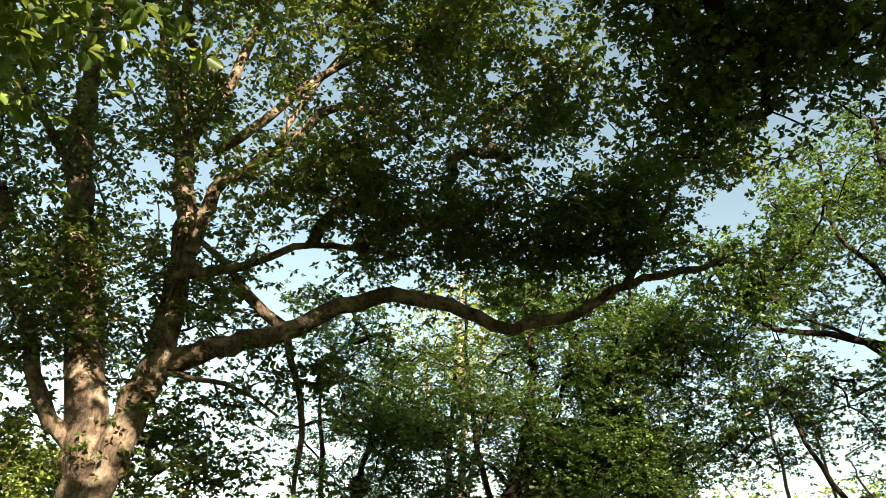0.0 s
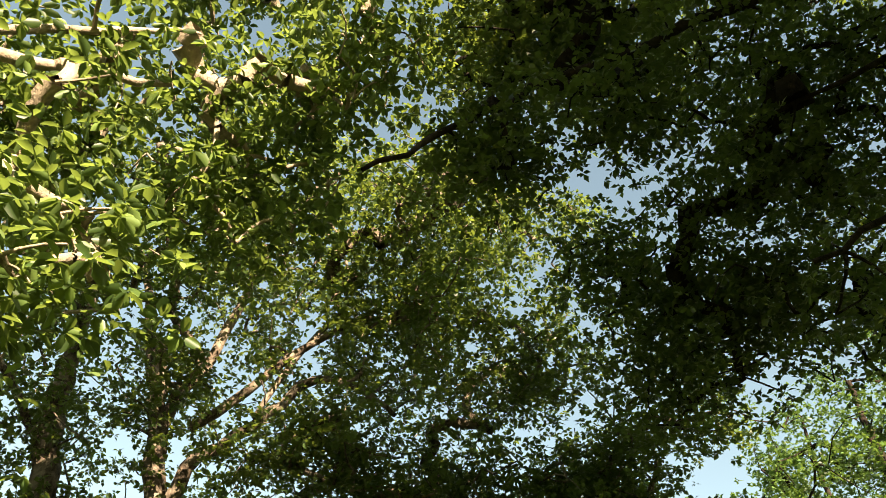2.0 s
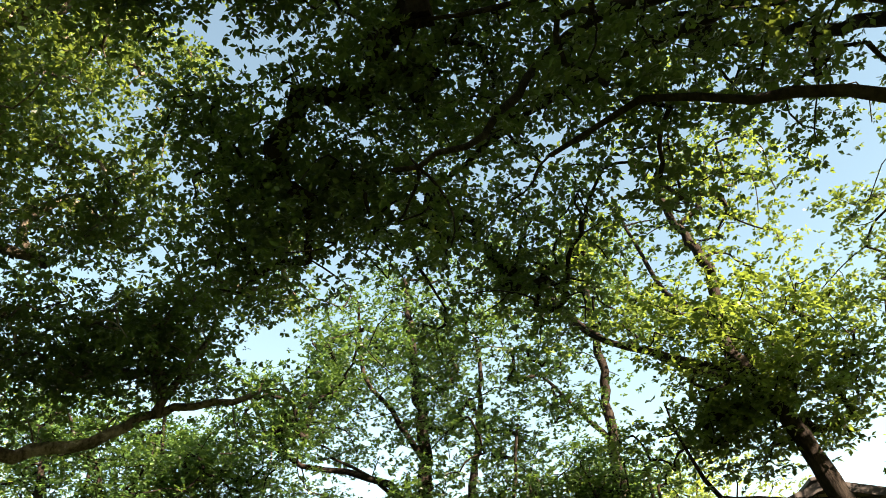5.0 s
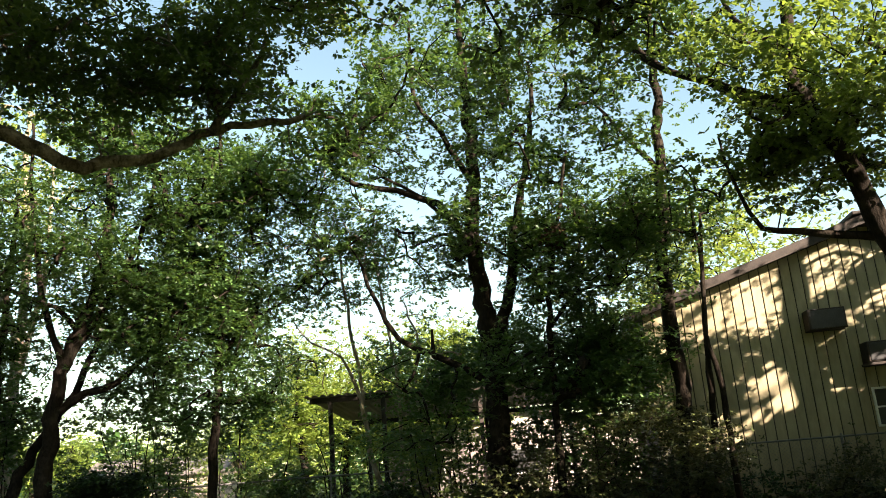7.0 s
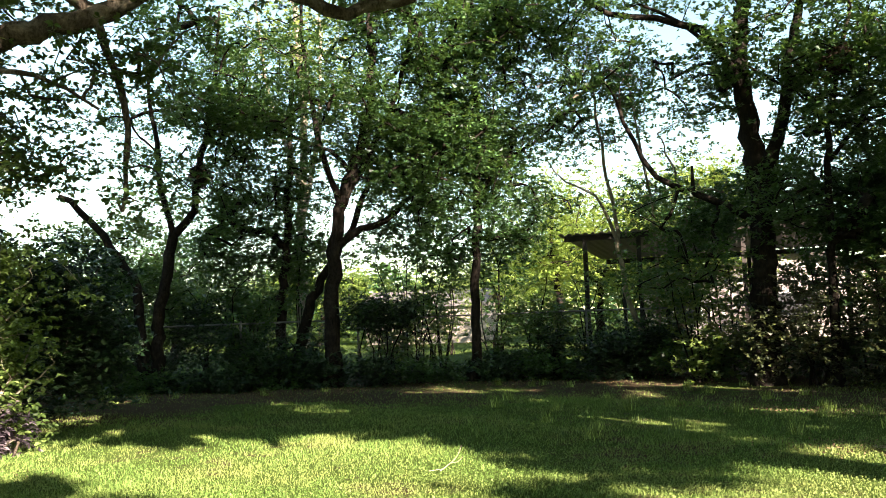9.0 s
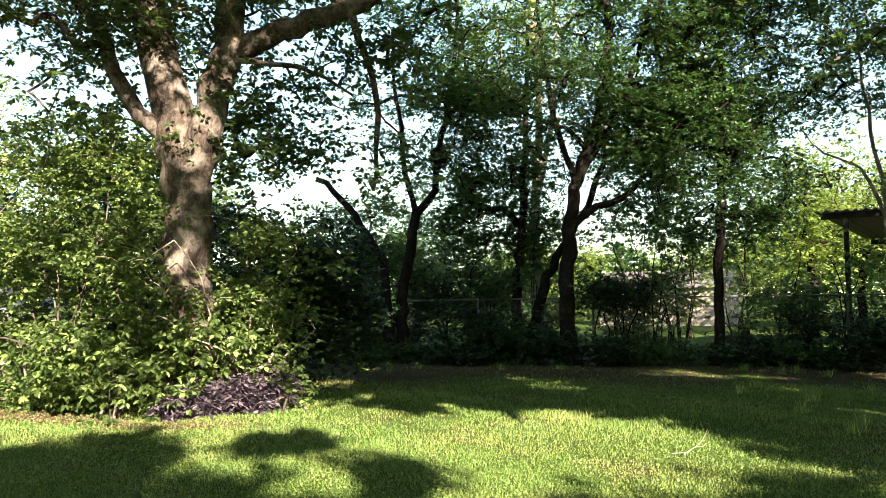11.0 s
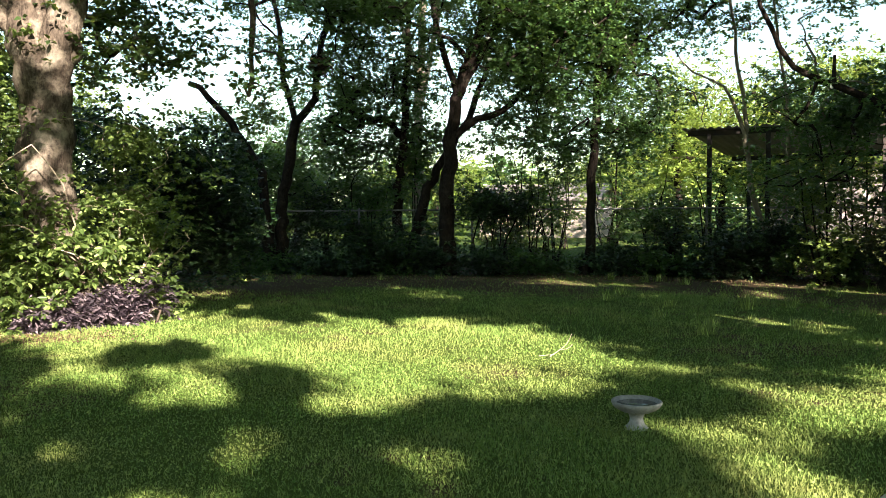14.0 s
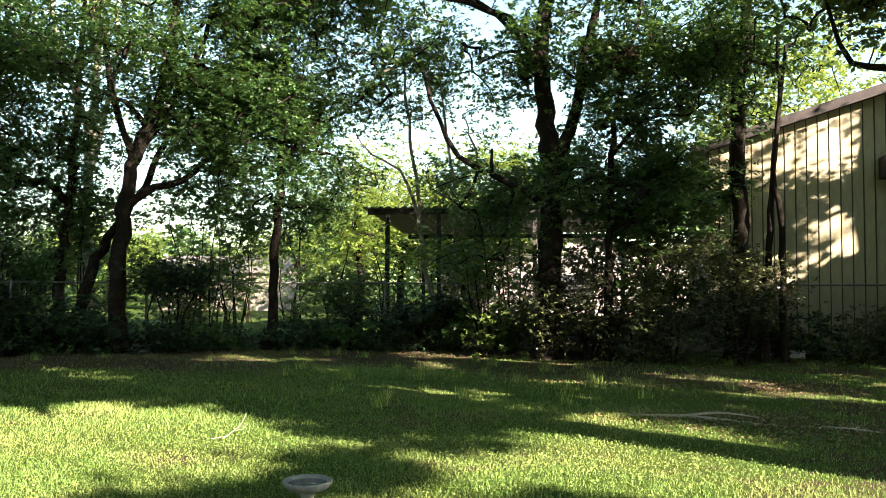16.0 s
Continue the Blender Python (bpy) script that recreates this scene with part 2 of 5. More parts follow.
def tube(line, radii, sides, rng, knots=0.0):
    """Corners and faces of a tapering tube along a line."""
    n = len(line)
    ahead = np.gradient(line, axis=0)
    ahead /= np.linalg.norm(ahead, axis=1)[:, None] + 1e-9
    ref = np.where(np.abs(ahead[:, 2:3]) > 0.9, [[1.0, 0, 0]], [[0, 0, 1.0]])
    u = np.cross(ahead, ref)
    u /= np.linalg.norm(u, axis=1)[:, None] + 1e-9
    for i in range(1, n):
        if u[i] @ u[i - 1] < 0:
            u[i] *= -1
    v = np.cross(ahead, u)
    ang = np.linspace(0, 2 * np.pi, sides, endpoint=False)
    rad = np.asarray(radii)[:, None] * (1 + (knots * rng.standard_normal((n, sides)) if knots else 0))
    verts = line[:, None] + rad[:, :, None] * (u[:, None] * np.cos(ang)[None, :, None] + v[:, None] * np.sin(ang)[None, :, None])
    i, k = np.meshgrid(np.arange(n - 1), np.arange(sides), indexing="ij")
    j = (k + 1) % sides
    quads = np.stack([i * sides + k, i * sides + j, (i + 1) * sides + j, (i + 1) * sides + k], -1).reshape(-1, 4)
    return verts.reshape(-1, 3), quads


def leaf_arrays(centres, sizes, rng, droop=0.25, slim=0.5, fold=0.25, fine=True, distant=False):
    """Many leaves, each two faces folded along the midrib; others a single bent face; distant ones a slanted blade of three corners."""
    n = len(centres)
    yaw = rng.uniform(0, 2 * np.pi, n)
    tip = np.stack([np.cos(yaw), np.sin(yaw), rng.normal(-droop, 0.45, n)], 1)
    tip /= np.linalg.norm(tip, axis=1)[:, None]
    side = np.cross(tip, rng.normal(0, 0.55, (n, 3)) + [0, 0, 1.0])
    side /= np.linalg.norm(side, axis=1)[:, None] + 1e-9
    up = np.cross(side, tip)
    s = np.asarray(sizes)[:, None]
    w = s * slim * rng.uniform(0.8, 1.2, (n, 1))
    base = centres + tip * s * 0.1
    if distant:
        v = np.stack([base - side * w * 0.6, base + tip * s * 0.45 + side * w * 0.7, base + tip * s + up * w * fold], 1)
        return v.reshape(-1, 3), np.arange(3 * n).reshape(-1, 3)
    if not fine:
        v = np.stack([base, base + tip * s * 0.5 + side * w * 0.55 + up * w * fold, base + tip * s, base + tip * s * 0.5 - side * w * 0.55 + up * w * fold], 1)
        return v.reshape(-1, 3), np.arange(4 * n).reshape(-1, 4)
    v = np.stack([base,
                  base + tip * s * 0.38 + side * w * 0.5 + up * w * fold,
                  base + tip * s * 0.75 + side * w * 0.4 + up * w * fold * 0.6,
                  base + tip * s - up * s * 0.08,
                  base + tip * s * 0.75 - side * w * 0.4 + up * w * fold * 0.6,
                  base + tip * s * 0.38 - side * w * 0.5 + up * w * fold], 1)
    f = np.arange(n)[:, None] * 6
    q = np.concatenate([f + [[0, 1, 2, 3]], f + [[0, 3, 4, 5]]], 1).reshape(-1, 4)
    return v.reshape(-1, 3), q


def in_ellipsoids(blobs, rng):
    """Places for leaf sprays: more of them towards the outside of each blob."""
    out = []
    for cx, cy, cz, rx, ry, rz, n in blobs:
        m = max(1, n // 6)
        d = rng.standard_normal((m, 3))
        d /= np.linalg.norm(d, axis=1)[:, None]
        r = rng.uniform(0.1, 1, (m, 1)) ** 0.5 * (1 + 0.2 * rng.standard_normal((m, 1)))
        boughs = d * r * [[rx, ry, rz]] + [[cx, cy, cz]]
        size = (rx * ry * rz / m) ** (1 / 3)
        out.append(boughs[rng.integers(0, m, n)] + rng.standard_normal((n, 3)) * [[size * 0.75, size * 0.75, size * 0.45]])
    return np.vstack(out)


def grow(nodes, sprays):
    """Joins every spray to the nearest wood that stands already: pairs of places, and how many sprays hang on each."""
    nodes, sprays = np.asarray(nodes), np.asarray(sprays)
    best = np.full(len(sprays), 1e9)
    owner = np.zeros(len(sprays), int)
    for i in range(0, len(nodes), 400):
        d = np.linalg.norm(sprays[:, None] - nodes[None, i:i + 400], axis=2)
        k = d.argmin(1)
        better = d[np.arange(len(sprays)), k] < best
        best = np.where(better, d[np.arange(len(sprays)), k], best)
        owner = np.where(better, i + k, owner)
    pos = [tuple(p) for p in nodes]
    parents, order, left = {}, [], np.ones(len(sprays), bool)
    for _ in range(len(sprays)):
        k = int(np.where(left, best, 1e9).argmin())
        left[k] = False
        pos.append(tuple(sprays[k]))
        me = len(pos) - 1
        parents[me] = owner[k]
        order.append(me)
        d = np.linalg.norm(sprays - sprays[k], axis=1) * 1.06
        closer = left & (d < best)
        best[closer], owner[closer] = d[closer], me
    load = {}
    for me in reversed(order):
        load[me] = load.get(me, 0) + 1
        if parents[me] in parents:
            load[parents[me]] = load.get(parents[me], 0) + load[me]
    return np.asarray(pos), parents, order, load


def shades(places, gaps):
    """Which places would throw their shade into one of the sunny patches (x, y, half width, half depth) of the lawn."""
    out = np.zeros(len(places), bool)
    on_lawn = places[:, :2] - places[:, 2:] * np.array([sun_dir.x, sun_dir.y]) / sun_dir.z
    for x, y, wide, deep in gaps:
        u, v = (on_lawn[:, 0] - x) / (wide + 0.1), (on_lawn[:, 1] - y) / (deep + 0.2)
        out |= u * u + v * v + 0.25 * np.sin(3.1 * u + 5 * x) * np.cos(2.7 * v + 3 * y) < 1
    return out


def tree(name, base, label, category, limbs, blobs, bark, leaf, seed, per_spray=45, size=0.085, spread=0.24, twig=0.0125, group="", slim=0.5, droop=0.25, flare=0.5, fine=False, leafy=3.2, gaps=()):
    """A tree: limbs are (points, thick end, thin end), the first being the trunk; blobs fill with sprays of leaves on branches."""
    rng = np.random.default_rng(seed)
    base = np.asarray(base, float)
    root = thing(name, tuple(base), label, category, group)
    nodes = []
    for i, (points, r0, r1) in enumerate(limbs):
        line = curve_points(points, 0.25 if r0 > 0.12 else 0.35)
        n = len(line)
        wob = rng.standard_normal((n, 3)) * min(0.03, r0 * 0.2)
        wob[0] = wob[-1] = 0
        line = line + wob
        radii = np.linspace(r0, r1, n)
        if i == 0:
            radii = radii * (1 + flare * np.exp(-(line[:, 2] - line[0, 2]) / 0.35))
        v, q = tube(line - base, radii, 12 if r0 > 0.2 else 8 if r0 > 0.08 else 6, rng, 0.05)
        under(new("trunk" if i == 0 else "limb", smooth(arrays_mesh("trunk" if i == 0 else "limb", v, q, bark))), root)
        nodes.append(line[n // 3:] if i == 0 else line)
    if not blobs:
        return root
    sprays = in_ellipsoids(blobs, rng)
    sprays = sprays[~shades(sprays, gaps)]
    pos, parents, order, load = grow(np.vstack(nodes), sprays)
    V, Q, off = [], [], 0
    for me in order:
        a, b = pos[parents[me]], pos[me]
        length = np.linalg.norm(b - a)
        n = 4
        t = np.linspace(0, 1, n)[:, None]
        line = a + (b - a) * t + np.sin(t * np.pi) * (rng.standard_normal(3) * 0.09 * length + [0, 0, 0.06 * length])
        r = twig * math.sqrt(load[me]) + 0.002
        v, q = tube(line - base, np.linspace(r, r * 0.7, n), 4 if r > 0.02 else 3, rng)
        V.append(v), Q.append(q + off)
        off += len(v)
    under(new("branching", smooth(arrays_mesh("branching", np.vstack(V), np.vstack(Q), bark))), root, kind="stuff")
    # every spray carries tufts, every tuft a rosette of leaves
    distant = not fine and math.hypot(base[0], base[1]) > 16.0
    tufts = rng.poisson(per_spray * (2.0 if fine else leafy * 1.2 if distant else leafy) / 7, len(sprays))
    where = np.repeat(sprays, tufts, 0) + rng.standard_normal((tufts.sum(), 3)) * [[spread, spread, spread * 0.75]]
    where = where[~shades(where, gaps)]
    where = np.repeat(where, rng.integers(4, 11, len(where)), 0)
    v, q = leaf_arrays(where - base, size * (1.2 if fine else 1.1 if distant else 1.15) * rng.uniform(0.6, 1.25, len(where)), rng, droop, slim, fine=fine, distant=distant)
    under(new("crown", arrays_mesh("crown", v, q, leaf)), root, kind="stuff")
    return root


# ------------------------------------------------------------ ground
def ground():
    near = np.arange(-32, 42.01, 0.5)
    ticks = np.concatenate([[-900, -400, -180, -90, -50], near, [55, 90, 180, 400, 900]])
    x, y = np.meshgrid(ticks, ticks, indexing="ij")
    fade = np.clip((60 - np.hypot(x, y)) / 30, 0, 1)
    v = np.stack([x, y, height(x, y) * fade], -1).reshape(-1, 3)
    n = len(ticks)
    i, j = np.meshgrid(np.arange(n - 1), np.arange(n - 1), indexing="ij")
    a = i * n + j
    q = np.stack([a, a + n, a + n + 1, a + 1], -1).reshape(-1, 4)
    ob = new("ground", smooth(arrays_mesh("ground", v, q, ground_material())))
    return tagged(ob, "uneven back-yard lawn with thin bare patches", "ground", kind="structure")


ground()

# fence line: along the back, then slanting towards the shed
FENCE = [(-16.0, 23.6), (6.5, 20.3), (20.5, 9.1)]


def beside_fence(s, off=0.0):
    """The place s metres along the fence, off metres towards the yard."""
    for (ax, ay), (bx, by) in zip(FENCE, FENCE[1:]):
        d = math.hypot(bx - ax, by - ay)
        if s <= d or (bx, by) == FENCE[-1]:
            ux, uy = (bx - ax) / d, (by - ay) / d
            return ax + ux * s + uy * off, ay + uy * s - ux * off
        s -= d


FENCE_LENGTH = sum(math.hypot(b[0] - a[0], b[1] - a[1]) for a, b in zip(FENCE, FENCE[1:]))


def fence():
    root = thing("chain_link_fence", (*FENCE[0], 0), "grey chain-link fence with steel posts and top rail", "fence")
    o = np.array([*FENCE[0], 0.0])
    rng = np.random.default_rng(5)
    tall = 1.62
    s = 0.0
    while s <= FENCE_LENGTH:
        x, y = beside_fence(s)
        line = np.array([[x, y, -0.05], [x, y, 0.8], [x, y, tall + 0.04], [x, y, tall + 0.07]]) - o
        v, q = tube(line, [0.03, 0.03, 0.03, 0.004], 8, rng)
        under(new("post", smooth(arrays_mesh("post", v, q, GALV))), root)
        s += 3.0
    for a, b in zip(FENCE, FENCE[1:]):
        line = np.array([[*a, tall], [(a[0] + b[0]) / 2, (a[1] + b[1]) / 2, tall - 0.01], [*b, tall]]) - o
        v, q = tube(curve_points(line, 2.0), np.full(len(curve_points(line, 2.0)), 0.022), 8, rng)
        under(new("top_rail", smooth(arrays_mesh("top_rail", v, q, GALV))), root)
    V, Q, off = [], [], 0
    for k in np.arange(-tall, FENCE_LENGTH, 0.09):
        for way in (1, -1):
            s0, s1 = (k, k + tall) if way > 0 else (k + tall, k)
            if min(s0, s1) < 0 or max(s0, s1) > FENCE_LENGTH:
                continue
            p0, p1 = beside_fence(s0), beside_fence(s1)
            v, q = tube(np.array([[*p0, 0.04], [*p1, tall]]) - o, [0.0022, 0.0022], 3, rng)
            V.append(v), Q.append(q + off)
            off += len(v)
    under(new("wire_mesh", arrays_mesh("wire_mesh", np.vstack(V), np.vstack(Q), GALV)), root, kind="stuff")
    return root


fence()


# ------------------------------------------------------------ shed behind the fence
def shed():
    """Local x runs along the gable wall, local y into the building."""
    wide, eave, apex, deep = 11.0, 4.85, 6.55, 9.0
    root = thing("shed", (14.1, 14.9, 0), "tall cream-sided outbuilding with grooved boards and a brown roof", "building")
    root.rotation_euler[2] = math.atan2(-0.625, 0.78)

    def top(x):
        return apex - (apex - eave) * abs(x - wide / 2) / (wide / 2)

    bm = bmesh.new()
    for y in (0.03, deep):
        loop = [bm.verts.new((x, y, z)) for x, z in ((0, 0), (wide, 0), (wide, eave), (wide / 2, apex), (0, eave))]
        bm.faces.new(loop if y > 1 else loop[::-1])
    bm.verts.ensure_lookup_table()
    for k in range(5):
        bm.faces.new((bm.verts[k], bm.verts[(k + 1) % 5], bm.verts[5 + (k + 1) % 5], bm.verts[5 + k]))
    bmesh.ops.recalc_face_normals(bm, faces=bm.faces)
    wall = part("wall", bm, GROOVE, root)
    step, gap = 0.245, 0.03
    for k in range(int(wide / step)):
        a, b = k * step + gap / 2, (k + 1) * step - gap / 2
        bm = bmesh.new()
        front = [bm.verts.new((x, 0.0, z)) for x, z in ((a, 0.25), (b, 0.25), (b, top(b) - 0.02), (a, top(a) - 0.02))]
        back = [bm.verts.new((v.co.x, 0.028, v.co.z)) for v in front]
        bm.faces.new(front)
        for i in range(4):
            bm.faces.new((front[i], back[i], back[(i + 1) % 4], front[(i + 1) % 4]))
        bmesh.ops.recalc_face_normals(bm, faces=bm.faces)
        part("board", bm, CREAM, wall)
    for side in (-1, 1):
        bm = bmesh.new()
        x0, z0 = wide / 2, apex + 0.02
        x1 = wide / 2 + side * (wide / 2 + 0.45)
        z1 = apex + 0.02 - (apex - eave) * (wide / 2 + 0.45) / (wide / 2)
        for y in (-0.35, deep + 0.35):
            for x, z in ((x0, z0), (x1, z1), (x1, z1 + 0.16), (x0, z0 + 0.16)):
                bm.verts.new((x, y, z))
        bm.verts.ensure_lookup_table()
        for f in ((0, 1, 2, 3), (7, 6, 5, 4), (0, 4, 5, 1), (1, 5, 6, 2), (2, 6, 7, 3), (3, 7, 4, 0)):
            bm.faces.new([bm.verts[i] for i in f])
        bmesh.ops.recalc_face_normals(bm, faces=bm.faces)
        roof = part("roof", bm, SHINGLE, root)
        bm = bmesh.new()
        for y in (-0.41, -0.355):
            for x, z in ((x0, z0 - 0.06), (x1, z1 - 0.06), (x1, z1 + 0.165), (x0, z0 + 0.165)):
                bm.verts.new((x, y, z))
        bm.verts.ensure_lookup_table()
        for f in ((0, 1, 2, 3), (7, 6, 5, 4), (0, 4, 5, 1), (1, 5, 6, 2), (2, 6, 7, 3), (3, 7, 4, 0)):
            bm.faces.new([bm.verts[i] for i in f])
        bmesh.ops.recalc_face_normals(bm, faces=bm.faces)
        part("rake_board", bm, FASCIA, roof)
    part("ridge_cap", box(wide / 2 - 0.3, -0.45, apex + 0.17, wide / 2 + 0.3, deep + 0.4, apex + 0.26, 0.02), FASCIA, root)
    part("skirting", box(-0.02, -0.03, 0.0, wide + 0.02, 0.06, 0.27, 0.01), CONCRETE, root)

    def cooler(x, z, w, h):
        body = part("air_conditioner", box(x, -0.45, z, x + w, 0.02, z + h, 0.02), FASCIA, root, "boxy dark window air conditioner")
        part("grille", box(x + 0.05, -0.462, z + 0.04, x + w - 0.04, -0.452, z + h - 0.04, 0.004), BLACK, body)

    cooler(3.75, 4.05, 0.85, 0.5)
    cooler(4.9, 3.2, 0.95, 0.48)
    part("bracket", box(4.85, -0.5, 3.13, 5.9, 0.0, 3.19, 0.01), FASCIA, root)
    win = part("window", box(4.95, -0.05, 1.75, 6.0, 0.02, 2.65, 0.01), WHITE, root, "small white window with dark panes")
    for i in range(3):
        for j in range(2):
            part("pane", box(5.0 + i * 0.325, -0.065, 1.8 + j * 0.42, 5.3 + i * 0.325, -0.045, 2.18 + j * 0.42), BLACK, win)
    return root


shed()


# ------------------------------------------------------------ neighbours' buildings
def gable_house(name, place, turn, wide, deep, eave, apex, wall_mat, label, windows=(), trim=None):
    root = thing(name, place, label, "house")
    root.rotation_euler[2] = radians(turn)
    bm = bmesh.new()
    for y in (0.0, deep):
        for x, z in ((0, -0.1), (wide, -0.1), (wide, eave), (wide / 2, apex), (0, eave)):
            bm.verts.new((x, y, z))
    bm.verts.ensure_lookup_table()
    bm.faces.new([bm.verts[i] for i in range(5)])
    bm.faces.new([bm.verts[i] for i in range(9, 4, -1)])
    for k in range(5):
        bm.faces.new((bm.verts[k], bm.verts[(k + 1) % 5], bm.verts[5 + (k + 1) % 5], bm.verts[5 + k]))
    bmesh.ops.recalc_face_normals(bm, faces=bm.faces)
    part("wall", bm, wall_mat, root)
    for side in (-1, 1):
        over = 0.32
        x0, z0 = wide / 2, apex + 0.03
        x1 = wide / 2 + side * (wide / 2 + over)
        z1 = apex + 0.03 - (apex - eave) * (wide / 2 + over) / (wide / 2)
        bm = bmesh.new()
        for y in (-over, deep + over):
            for x, z in ((x0, z0), (x1, z1), (x1, z1 + 0.14), (x0, z0 + 0.14)):
                bm.verts.new((x, y, z))
        bm.verts.ensure_lookup_table()
        for f in ((0, 1, 2, 3), (7, 6, 5, 4), (0, 4, 5, 1), (1, 5, 6, 2), (2, 6, 7, 3), (3, 7, 4, 0)):
            bm.faces.new([bm.verts[i] for i in f])
        bmesh.ops.recalc_face_normals(bm, faces=bm.faces)
        roof = part("roof", bm, SHINGLE, root)
        bm = bmesh.new()
        for y in (-over - 0.05, -over - 0.002):
            for x, z in ((x0, z0 - 0.04), (x1, z1 - 0.04), (x1, z1 + 0.15), (x0, z0 + 0.15)):
                bm.verts.new((x, y, z))
        bm.verts.ensure_lookup_table()
        for f in ((0, 1, 2, 3), (7, 6, 5, 4), (0, 4, 5, 1), (1, 5, 6, 2), (2, 6, 7, 3), (3, 7, 4, 0)):
            bm.faces.new([bm.verts[i] for i in f])
        bmesh.ops.recalc_face_normals(bm, faces=bm.faces)
        part("rake_board", bm, trim or FASCIA, roof)
    for x, z, w, h in windows:
        frame_part = part("window", box(x, -0.04, z, x + w, 0.03, z + h, 0.01), WHITE, root)
        part("pane", box(x + 0.06, -0.052, z + 0.06, x + w - 0.06, -0.042, z + h - 0.06), BLACK, frame_part)
    return root


left_house = gable_house("neighbour_house", (-23.5, 18.66, 0), 8, 9.6, 9.0, 3.6, 5.4, WHITE, "white-walled neighbouring house with a low brown gable", (), WOOD_DRY)
part("vent_pipe", lathe([(0.0, 0), (0.11, 0), (0.11, 0.5), (0.17, 0.52), (0.17, 0.66), (0.0, 0.7)], 14), GALV, left_house).location = (9.0, 0.4, 3.7)
gable_house("neighbour_house", (11.0, 45.0, 0), 66, 5.0, 7.0, 2.2, 3.0, TAN, "small tan neighbouring house with a grey roof", [])
gable_house("neighbour_house", (17.0, 37.0, 0), -30, 14.0, 8.0, 2.6, 3.9, PALE_BRICK, "pale neighbouring house beyond the carport", [(1.5, 0.9, 1.4, 1.2), (6.0, 0.9, 1.8, 1.2)])


def carport():
    root = thing("carport", (8.1, 22.9, 0), "open carport with a corrugated metal roof on posts", "carport")
    root.rotation_euler[2] = radians(-33)
    wide, deep = 8.0, 6.5
    xs = np.arange(0, wide + 0.001, 0.06)
    z0 = 0.025 * np.sign(np.sin(xs * 2 * np.pi / 0.24))
    v, q = [], []
    for y, drop in ((-0.3, 0.0), (deep, 0.38)):
        for lift in (0.0, 0.012):
            v.append(np.stack([xs, np.full_like(xs, y), 3.85 - drop + z0 + lift], 1))
    n = len(xs)
    k = np.arange(n - 1)
    q = np.concatenate([np.stack([k + a, k + a + 1, k + b + 1, k + b], 1) for a, b in ((0, 2 * n), (n, 3 * n), (0, n), (2 * n, 3 * n))])
    under(new("roof", arrays_mesh("roof", np.vstack(v), q, RUST)), root, "rusty corrugated sheet roof")
    for y in (-0.2, deep - 0.15):
        part("beam", box(0.15, y, 3.64 - 0.056 * y, wide - 0.1, y + 0.1, 3.8 - 0.056 * y, 0.01), FASCIA, root)
    for x in (0.75, 2.3, 5.1, 7.6):
        for y in (-0.15, deep - 0.1):
            part("post", box(x - 0.06, y - 0.06, -0.05, x + 0.06, y + 0.06, 3.7 - 0.056 * y, 0.01), FASCIA, root)
    return root


carport()

